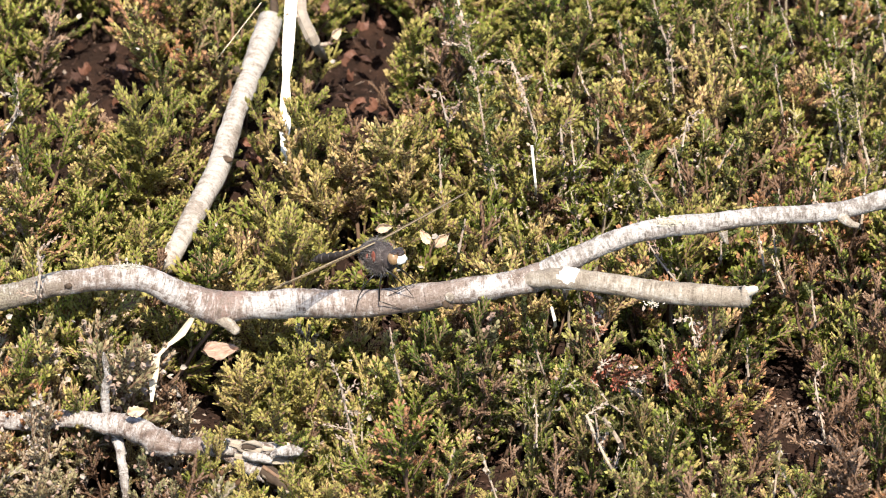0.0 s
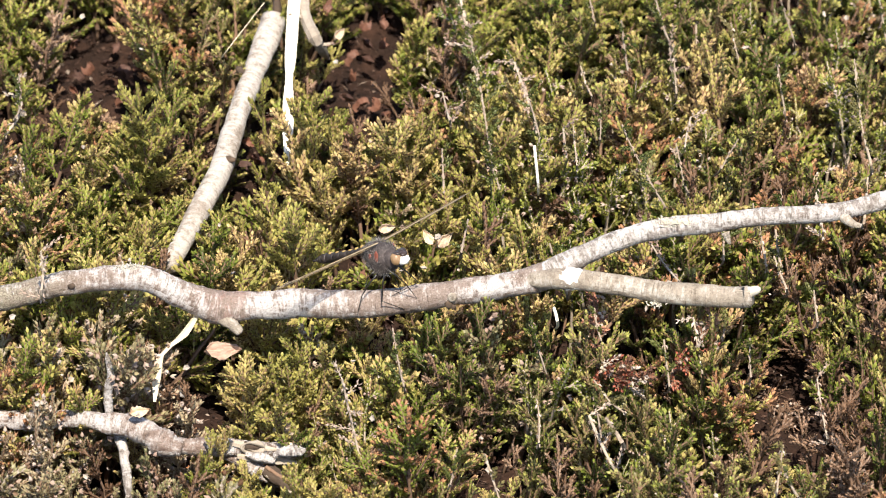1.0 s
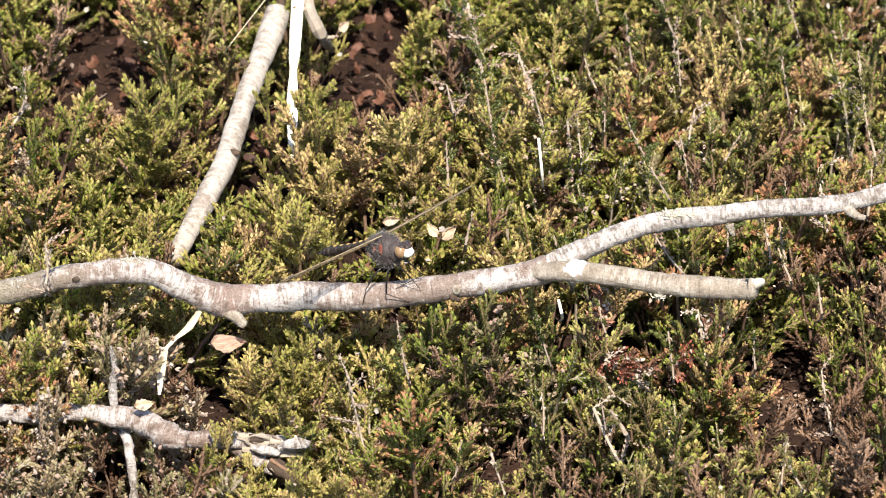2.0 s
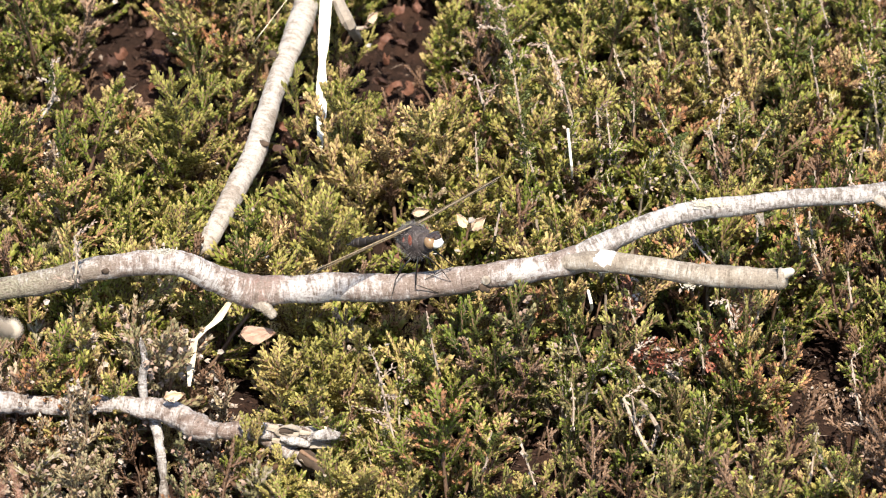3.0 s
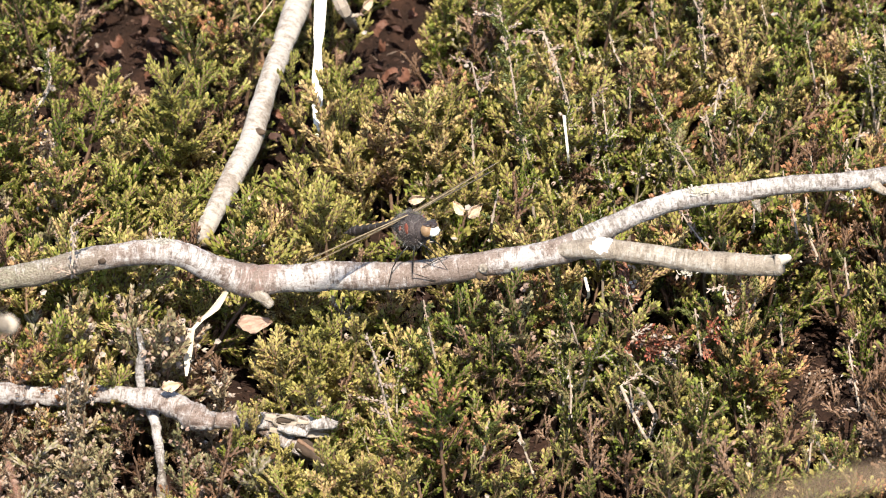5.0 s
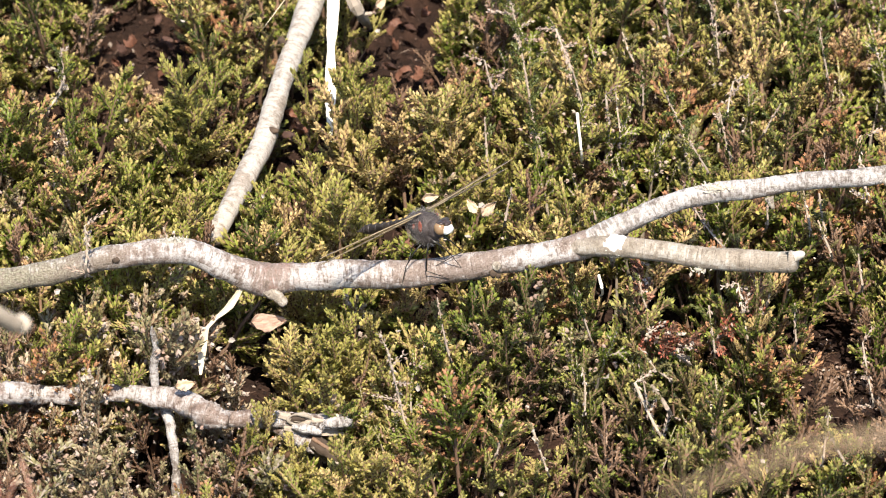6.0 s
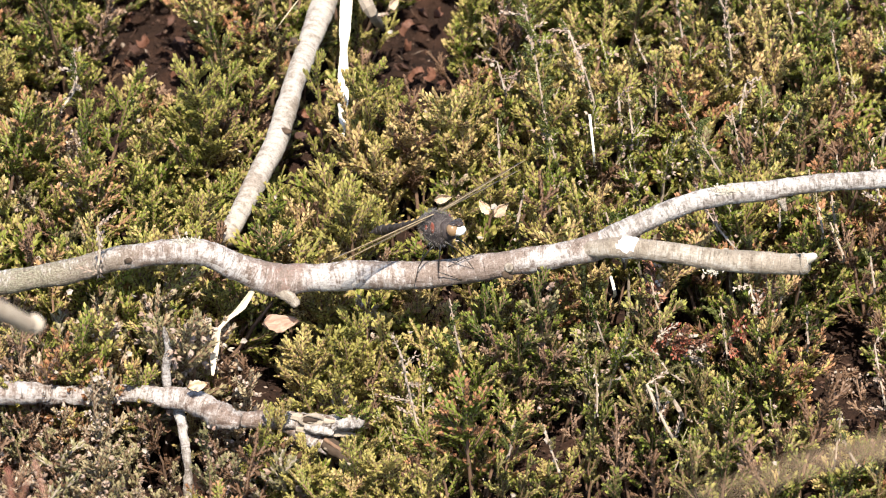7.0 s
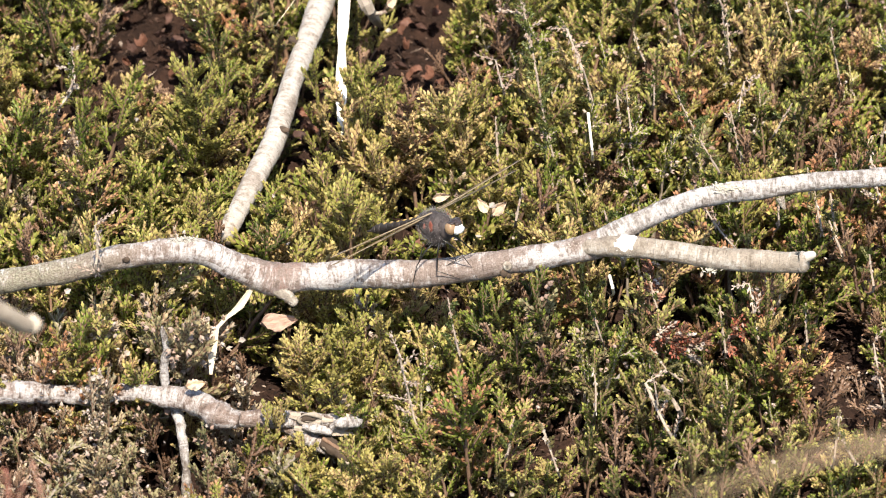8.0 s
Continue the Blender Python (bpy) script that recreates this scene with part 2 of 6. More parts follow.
def ball(s, centre, radii, slot=0, turn=None, seg=16, rings=10, bumps=0.0):
    verts, faces = [], []
    turn = turn or Matrix.Identity(3)
    for i in range(rings + 1):
        a = math.pi * i / rings
        for k in range(seg):
            b = 2 * math.pi * k / seg
            v = Vector((math.sin(a) * math.cos(b), math.sin(a) * math.sin(b), math.cos(a)))
            g = 1 + bumps * noise.noise(v * 2.3 + Vector(centre) * 900)
            verts.append(Vector(centre) + turn @ Vector((v.x * radii[0] * g, v.y * radii[1] * g, v.z * radii[2] * g)))
    for i in range(rings):
        for k in range(seg):
            k2 = (k + 1) % seg
            faces.append((i * seg + k, (i + 1) * seg + k, (i + 1) * seg + k2, i * seg + k2))
    s.add(verts, faces, slot)


def blade_mesh(name, knots, mat, fold=0.35, thick=0.00018, side=(1, 0, 0)):
    """A folded grass blade with thickness along (x, y, z, half width) knots."""
    pts = curve_points(knots, 0.002)
    verts, faces = [], []
    for i, p in enumerate(pts):
        d = Vector((pts[min(i + 1, len(pts) - 1)] - pts[max(i - 1, 0)])[:3]).normalized()
        wv = Vector(side)
        wv = (wv - d * wv.dot(d)).normalized()
        n = wv.cross(d)
        c, w = Vector(p[:3]), p[3] * (1 + 0.02 * math.sin(i * 1.7))
        for k, lift in ((-1, fold), (0, 0), (1, fold)):
            verts.append(c + wv * w * k + n * w * lift)
        for k, lift in ((1, fold), (0, 0), (-1, fold)):
            verts.append(c + wv * w * k + n * (w * lift - thick))
        if i:
            a, b = (i - 1) * 6, i * 6
            for k in range(6):
                k2 = (k + 1) % 6
                faces.append((a + k, a + k2, b + k2, b + k))
    faces.append(tuple(range(5, -1, -1)))
    faces.append(tuple(range(len(verts) - 6, len(verts))))
    s = Soup()
    s.add(verts, faces)
    return s.build(name, [mat], False)


def limb_mesh(name, spine, mat, sides=22, step=0.0007, rough=0.12, seed=0.0):
    """A branch with a map of metres along and around it."""
    s = Soup()
    tube(s, spine, sides, step, 0, rough, seed)
    me = s.build(name, [mat], True)
    uv = me.uv_layers.new(name="along").data
    radius = max(p[3] for p in spine)
    for poly in me.polygons:
        for li in poly.loop_indices:
            vi = me.loops[li].vertex_index
            ring, side = divmod(vi, sides)
            if len(poly.vertices) == 4 and side == 0 and any(v % sides == sides - 1 for v in poly.vertices):
                side = sides
            uv[li].uv = (ring * step, side / sides * 2 * math.pi * radius)
    return me


def thing(name, label, category, group="", at=(0, 0, 0), kind=""):
    ob = new(name)
    ob.location = at
    return tagged(ob, label, category, group, kind)


# ---------------------------------------------------------------- ground
def build_ground():
    n = 150
    u = np.linspace(-1, 1, 2 * n + 1)
    axis = np.sign(u) * (0.24 * np.abs(u) + 400 * np.abs(u) ** 22)
    verts = []
    for y in axis:
        for x in axis:
            r = math.hypot(x, y)
            z = 0.0
            if r < 3:
                p = Vector((x, y, 0))
                z = 0.0045 * noise.noise(p * 30) + 0.0022 * noise.noise(p * 110) + 0.001 * noise.noise(p * 320)
            verts.append((x, y, z * min(1, max(0, (3 - r) / 2))))
    w = 2 * n + 1
    faces = [(j * w + i, j * w + i + 1, (j + 1) * w + i + 1, (j + 1) * w + i) for j in range(2 * n) for i in range(2 * n)]
    me = bpy.data.meshes.new("ground")
    me.from_pydata(verts, [], faces)
    me.materials.append(M_GROUND)
    tagged(mesh_object("ground", me, smooth=True), "dark peaty heath soil with brown litter", "ground", kind="structure")


build_ground()


# ---------------------------------------------------------------- branches
def build_perch():
    """The birch branch above the heather, on which the dragonfly sits."""
    b = thing("birch_branch", "pale birch branch, forked, lichen-spotted, propped above the heather", "branch")
    main = [(-0.215, -0.010, -0.006, 0.0034), (-0.165, -0.005, 0.018, 0.0031), (-0.1300, -0.001, 0.0292, 0.0028), (-0.1121, 0.0, 0.0332, 0.0027), (-0.0982, 0.0, 0.0361, 0.0026), (-0.0895, 0.0, 0.0378, 0.0028), (-0.0795, 0.0, 0.0411, 0.0027),
            (-0.0722, 0.0, 0.0425, 0.0027), (-0.0636, 0.0, 0.0434, 0.0028), (-0.0580, 0.0, 0.0427, 0.0029), (-0.0505, 0.0, 0.0388, 0.0032), (-0.0432, 0.0, 0.0358, 0.0037), (-0.0370, 0.0, 0.0361, 0.0032),
            (-0.0232, 0.0, 0.0369, 0.0032), (-0.0107, 0.0, 0.0370, 0.0032), (-0.0007, 0.0, 0.0382, 0.0030), (0.0093, 0.0, 0.0401, 0.0029), (0.0217, 0.0, 0.0426, 0.0029), (0.0292, 0.001, 0.0444, 0.0031)]
    upper = [(0.0262, 0.0005, 0.0436, 0.0026), (0.0302, 0.0012, 0.0450, 0.0027), (0.0378, 0.003, 0.0487, 0.0024), (0.0478, 0.005, 0.0523, 0.0022), (0.0578, 0.007, 0.0537, 0.0024), (0.0678, 0.008, 0.0542, 0.0021), (0.0777, 0.009, 0.0553, 0.0020),
             (0.0890, 0.010, 0.0553, 0.0020), (0.0965, 0.011, 0.0559, 0.0020), (0.1050, 0.012, 0.0581, 0.0020), (0.1140, 0.014, 0.0594, 0.0019), (0.150, 0.020, 0.054, 0.0017), (0.205, 0.030, 0.020, 0.0013), (0.23, 0.034, -0.004, 0.0011)]
    lower = [(0.0215, 0.0006, 0.0430, 0.0010), (0.0285, -0.0014, 0.0449, 0.0021), (0.0341, -0.003, 0.0462, 0.0024), (0.0440, -0.005, 0.0463, 0.0023), (0.0564, -0.007, 0.0455, 0.0024), (0.0712, -0.009, 0.0460, 0.0024), (0.0738, -0.0095, 0.0466, 0.0023), (0.0745, -0.0096, 0.0468, 0.0018)]
    mesh_object("limb", limb_mesh("limb", main, M_BARK, 26, seed=2.0), b)
    mesh_object("upper_fork", limb_mesh("upper_fork", upper, M_BARK_GREY, 22, seed=5.0), b, "paler fork with grey lichen")
    mesh_object("lower_fork", limb_mesh("lower_fork", lower, M_BARK_DULL, 22, seed=9.0), b, "short broken fork")
    # ring of chalk-white crust where the lower fork begins
    s = Soup()
    tube(s, [(0.0331, -0.0031, 0.0459, 0.0018), (0.0334, -0.0032, 0.0461, 0.0024), (0.0347, -0.0035, 0.0464, 0.0026), (0.0358, -0.0037, 0.0465, 0.0025), (0.0366, -0.0038, 0.0465, 0.0023), (0.0369, -0.0040, 0.0464, 0.0018)], 26, 0.0002, 0, 0.30, 4.0)
    mesh_object("lichen_patch", s.build("lichen_patch", [M_LICHEN], True), b, "chalk-white crust")
    s = Soup()
    tube(s, [(0.0730, -0.0092, 0.0470, 0.0013), (0.0746, -0.0095, 0.0478, 0.0011), (0.0758, -0.0096, 0.0485, 0.0009), (0.0763, -0.0096, 0.0487, 0.0004)], 12, 0.0005, 0, 0.25, 1.0)
    mesh_object("broken_tip", s.build("broken_tip", [M_TUFT], True), b)
    for spine in ([(-0.0455, -0.0002, 0.0364, 0.0029), (-0.0428, -0.0016, 0.0352, 0.0023), (-0.0408, -0.0032, 0.0341, 0.0017), (-0.0390, -0.0044, 0.0329, 0.0013), (-0.0382, -0.0049, 0.0323, 0.0011), (-0.0380, -0.0050, 0.0321, 0.0005)],
                  [(0.0950, 0.010, 0.0552, 0.0015), (0.0968, 0.008, 0.0543, 0.0010), (0.0990, 0.007, 0.0541, 0.0006)],
                  [(0.0690, 0.006, 0.0530, 0.0012), (0.0696, 0.005, 0.0515, 0.0007), (0.0700, 0.0046, 0.0507, 0.0003)]):
        mesh_object("spur", limb_mesh("spur", spine, M_BARK_DULL, 12, 0.0003, 0.35, 3.0), b, "short dead spur")
    # bud scar with a pale rim
    stub = [(0.0086, -0.0012, 0.0402, 0.0013), (0.0087, -0.0028, 0.0408, 0.0011), (0.0087, -0.0032, 0.0410, 0.0008), (0.0087, -0.0032, 0.0410, 0.0003)]
    mesh_object("knot", limb_mesh("knot", stub, M_BARK_DULL, 14, 0.0002, 0.3, 3.0), b, "pale stub of a snapped twig")
    for x, z, r in ((-0.0753, 0.0430, 0.0009), (-0.0413, 0.0352, 0.0006), (0.0155, 0.0407, 0.0006), (-0.0255, 0.0352, 0.0004)):
        s = Soup()
        ball(s, (x, -0.0029, z), (r, r * 0.5, r * 0.8), 0, None, 12, 8, 0.5)
        mesh_object("bud_scar", s.build("bud_scar", [M_DARK_WOOD_SHADE], True), b, "small dark bud scar")
    # fuzzy lichen tufts on the upper side
    rng = random.Random(5)
    for cx, cy, cz, spread, count in ((0.0572, 0.0058, 0.0556, 0.0030, 260), (-0.0625, 0.0, 0.0462, 0.0022, 160), (0.0533, -0.0080, 0.0436, 0.0012, 120), (0.0240, 0.0, 0.0450, 0.0016, 60)):
        s = Soup()
        for i in range(count):
            p = Vector((cx + rng.gauss(0, spread * 0.6), cy + rng.gauss(0, 0.0007), cz + rng.gauss(0, 0.0003)))
            d = Vector((rng.gauss(0, 0.6), rng.gauss(-0.2, 0.5), rng.uniform(0.2, 1))).normalized()
            L = rng.uniform(0.0003, 0.0009)
            tube(s, [(*p, 0.00012), (*(p + d * L * 0.6), 0.00014), (*(p + d * L), 0.00004)], 4)
        mesh_object("lichen_tuft", s.build("lichen_tuft", [M_TUFT]), b)
    # dark balls below the stub stand in for its cast shadow
    for x, y, z, r in ((0.0080, -0.0029, 0.0389, 0.0009), (0.0090, -0.0030, 0.0384, 0.0006)):
        s = Soup()
        ball(s, (x, y, z), (r, r * 0.5, r * 1.2), 0, None, 10, 8, 0.4)
        mesh_object("bud_scar", s.build("bud_scar", [M_DARK_WOOD_SHADE], True), b, "dark patch standing for the shadow below the stub")
    return b


build_perch()


def build_stick():
    b = thing("birch_stick", "straight pale grey birch stick leaning in the heather", "stick")
    spine = [(-0.0331, 0.1276, 0.0295, 0.0024), (-0.0332, 0.1270, 0.0294, 0.0029), (-0.0339, 0.1245, 0.0290, 0.0030), (-0.0381, 0.1069, 0.0262, 0.0026), (-0.0418, 0.0910, 0.0235, 0.0025), (-0.0447, 0.0763, 0.0212, 0.0028),
             (-0.0495, 0.0614, 0.0190, 0.0026), (-0.0549, 0.0479, 0.0150, 0.0021), (-0.0552, 0.0545, 0.0085, 0.0018), (-0.0553, 0.0700, -0.0030, 0.0015)]
    mesh_object("stem", limb_mesh("stem", spine, M_BARK_STICK, 22, seed=1.0, rough=0.1), b)
    for spine in ([(-0.0328, 0.1270, 0.0300, 0.0013), (-0.0326, 0.1285, 0.0330, 0.0010), (-0.0332, 0.1295, 0.0380, 0.0006)],
                  [(-0.0440, 0.0780, 0.0225, 0.0013), (-0.0425, 0.0770, 0.0232, 0.0009), (-0.0412, 0.0765, 0.0236, 0.0004)],
                  [(-0.0405, 0.1075, 0.0275, 0.0012), (-0.0415, 0.1070, 0.0290, 0.0006)]):
        s = Soup()
        tube(s, spine, 10, 0.0005, 0, 0.2, 2.0)
        mesh_object("twig_stub", s.build("twig_stub", [M_DARK_WOOD_SHADE], True), b, "dark broken stub")


build_stick()


def build_low_branch():
    b = thing("fallen_branch", "weathered grey fallen branch with a splintered end, lying in heather", "branch")
    low = [(-0.190, -0.010, 0.006, 0.0027), (-0.1069, -0.0261, 0.0240, 0.0024), (-0.0906, -0.0269, 0.0240, 0.0022), (-0.0831, -0.0273, 0.0240, 0.0020), (-0.0743, -0.0277, 0.0250, 0.0021), (-0.0655, -0.0297, 0.0250, 0.0024),
           (-0.0579, -0.0325, 0.0250, 0.0027), (-0.0503, -0.0359, 0.0240, 0.0018), (-0.0428, -0.0358, 0.0240, 0.0020), (-0.0390, -0.0363, 0.0240, 0.0018), (-0.0341, -0.0367, 0.0240, 0.0019), (-0.0285, -0.0367, 0.0234, 0.0014), (-0.0258, -0.0366, 0.0231, 0.0011), (-0.0252, -0.0366, 0.0230, 0.0005)]
    mesh_object("limb", limb_mesh("limb", low, M_BARK_LOW, 22, seed=4.0, rough=0.36), b)
    # broken end: a dark ball stands for the shaded hollow under torn bark
    s = Soup()
    ball(s, (-0.0346, -0.0380, 0.0254), (0.0023, 0.0008, 0.0013), 0, None, 16, 9, 0.4)
    mesh_object("rotten_hollow", s.build("rotten_hollow", [M_DARK_WOOD_SHADE], True), b, "dark ball for the shade inside the hollow")
    curl = [(-0.0300, -0.0400, 0.0240, 0.0006), (-0.0288, -0.0397, 0.0246, 0.0014), (-0.0268, -0.0397, 0.0250, 0.0016), (-0.0246, -0.0390, 0.0250, 0.0014), (-0.0232, -0.0384, 0.0248, 0.0006)]
    mesh_object("bark_curl", limb_mesh("bark_curl", curl, M_BARK_GREY, 14, 0.0003, 0.75, 6.0), b, "curled piece of white bark")
    # swollen joint with rings of old bark, narrowing to its broken lip
    joint = []
    for i in range(19):
        t = i / 18
        r = 0.0017 + 0.0013 * math.sin(math.pi * min(1, t * 1.15) ** 0.8) + (0.00022 if i % 2 else -0.00010)
        joint.append((-0.0578 + 0.0078 * t, -0.0350 - 0.0030 * t, 0.0252 - 0.0006 * t, r))
    mesh_object("swollen_joint", limb_mesh("swollen_joint", joint, M_BARK_LOW, 20, 0.0003, 0.22, 8.0), b, "swollen joint ringed with old bark")
    # torn hollow rim with white wood below it
    s = Soup()
    ring = []
    for i in range(15):
        a = 2 * math.pi * i / 14
        ring.append((-0.0346 + 0.0025 * math.cos(a), -0.0385, 0.0254 + 0.0014 * math.sin(a), 0.0002 + 0.0003 * abs(math.sin(a * 1.5))))
    tube(s, ring, 6, 0.0003, 0, 0.9, 3.0)
    mesh_object("hollow_rim", s.build("hollow_rim", [M_PALE], True), b, "grey torn rim of the hollow")
    mesh_object("bare_wood", limb_mesh("bare_wood", [(-0.0362, -0.0390, 0.0240, 0.0004), (-0.0345, -0.0394, 0.0238, 0.0008), (-0.0318, -0.0400, 0.0235, 0.0009), (-0.0297, -0.0404, 0.0232, 0.0004)], M_BARK_GREY, 12, 0.0003, 0.7, 5.0), b, "pale bare wood")
    # split dark end of the lower limb
    for k, (oy, oz, mat, r) in enumerate(((0.0, 0.0, M_DARK_WOOD_SHADE, 0.0013), (-0.0008, 0.0013, M_WOODY, 0.0004), (-0.0014, -0.0004, M_PALE, 0.0004))):
        s = Soup()
        tube(s, [(-0.0318, -0.0398 + oy, 0.0205 + oz, r), (-0.0272, -0.0424 + oy, 0.0186 + oz, r * 1.1), (-0.0232, -0.0448 + oy, 0.0166 + oz, r * 0.5)], 9, 0.0006, 0, 0.45, k + 2.0)
        mesh_object("split_wood", s.build("split_wood", [mat], True), b, "black rotten split wood" if k == 0 else "pale torn edge")
    rng = random.Random(8)
    for i in range(6):
        a = i * 1.05 + rng.uniform(-0.3, 0.3)
        oy, oz, L = 0.0013 * math.cos(a), 0.0013 * math.sin(a), rng.uniform(0.003, 0.006)
        s = Soup()
        tube(s, [(-0.0285, -0.0367 + oy, 0.0234 + oz, 0.0007), (-0.0285 + L * 0.7, -0.0367 + oy, 0.0232 + oz, 0.00045), (-0.0285 + L, -0.0366 + oy * 0.9, 0.0229 + oz * 0.8, 0.0001)], 5, 0.0006, 0, 0.3, i)
        mesh_object("splinter", s.build("splinter", [M_CUT if i % 2 else M_PALE]), b, "jagged wood splinter")
    for x, y, z, L in ((-0.0395, -0.0378, 0.0262, 0.010), (-0.0380, -0.0385, 0.0232, 0.013), (-0.0300, -0.0370, 0.0240, 0.007)):
        mesh_object("bark_flake", blade_mesh("bark_flake", [(x, y, z, 0.0006), (x + L * 0.5, y - 0.0006, z - 0.0006, 0.0009), (x + L, y - 0.0002, z - 0.0016, 0.0003)], M_PALE, side=(0, 0.6, 0.8)), b, "torn strip of bark")
    for spine, r in (([(-0.0404, -0.0351, 0.0220, 0.0017), (-0.0353, -0.0376, 0.0200, 0.0016), (-0.0303, -0.0401, 0.0180, 0.0014), (-0.0247, -0.0422, 0.0140, 0.0011), (-0.021, -0.045, -0.002, 0.0009)], M_BARK_LOW),
                     ([(-0.0660, -0.0273, 0.0240, 0.0012), (-0.0667, -0.0255, 0.0295, 0.0008), (-0.0660, -0.0250, 0.0345, 0.0009), (-0.0666, -0.0246, 0.0385, 0.0006), (-0.0668, -0.0245, 0.0405, 0.0002)], M_BARK_GREY),
                     ([(-0.0640, -0.0293, 0.0220, 0.0012), (-0.0626, -0.0353, 0.0180, 0.0013), (-0.0618, -0.0390, 0.0130, 0.0011), (-0.0612, -0.045, -0.004, 0.001)], M_BARK_GREY)):
        mesh_object("side_twig", limb_mesh("side_twig", spine, r, 14, 0.0004, 0.5, 3.0), b)


build_low_branch()


# ---------------------------------------------------------------- blades and leaves
def blade(label, knots, mat, **kw):
    ob = mesh_object("grass_blade", blade_mesh("grass_blade", knots, mat, **kw))
    tagged(ob, label, "grass blade", "dry grass blades")
    return ob


blade("broad bleached white dead grass blade in the heather", [(-0.027, 0.190, 0.002, 0.0012), (-0.0277, 0.155, 0.030, 0.0014), (-0.0282, 0.1375, 0.0380, 0.0015), (-0.0285, 0.1257, 0.0365, 0.00145), (-0.0290, 0.1060, 0.0333, 0.0013), (-0.0292, 0.0980, 0.0322, 0.0008), (-0.0292, 0.0930, 0.0316, 0.0011), (-0.0292, 0.0819, 0.0300, 0.0013), (-0.0291, 0.0691, 0.0255, 0.0003)], M_WHITE_BLADE)
blade("curled straw-yellow dead grass blade hanging over heather", [(-0.0450, 0.0040, 0.0350, 0.0003), (-0.0480, -0.0013, 0.0340, 0.0006), (-0.0505, -0.0064, 0.0330, 0.0010), (-0.0533, -0.0098, 0.0322, 0.00045), (-0.0552, -0.0120, 0.0312, 0.0004), (-0.0562, -0.0160, 0.0288, 0.0010), (-0.0566, -0.0213, 0.0250, 0.0003)], M_STRAW, side=(0.8, 0.5, 0.2))


def leaf_mesh(name, size, curl, seed, mat, wide=0.34, ragged=0.16):
    """A dry birch leaf: pointed oval with a ragged edge, curled and crumpled, with thickness."""
    rng = random.Random(seed)
    n, m = 15, 6
    top, faces = [], []
    for i in range(n):
        t = i / (n - 1)
        w = size * wide * math.sin(math.pi * t ** 0.75) * (1 + ragged * rng.uniform(-1, 1))
        for k in range(-m, m + 1):
            u = k / m
            p = Vector((t * 3.1, u * 1.7, seed * 3.7))
            x = (t - 0.5) * size * (1 - 0.18 * abs(curl) * u * u)
            z = curl * size * (u * u * 0.32 + (t - 0.5) ** 2 * 0.8) + size * (0.16 * noise.noise(p * 1.3) + 0.09 * noise.noise(p * 3.4))
            top.append((x, u * w, z))
    w = 2 * m + 1
    under = [(x, y, z - 0.0002) for x, y, z in top]
    N = len(top)
    for i in range(n - 1):
        for k in range(w - 1):
            a = i * w + k
            faces.append((a, a + w, a + w + 1, a + 1))
            faces.append((N + a, N + a + 1, N + a + w + 1, N + a + w))
    for i in range(n - 1):
        for a, b in ((i * w, (i + 1) * w), ((i + 1) * w + w - 1, i * w + w - 1)):
            faces.append((a, N + a, N + b, b))
    s = Soup()
    s.add(top + under, faces)
    return s.build(name, [mat], True)


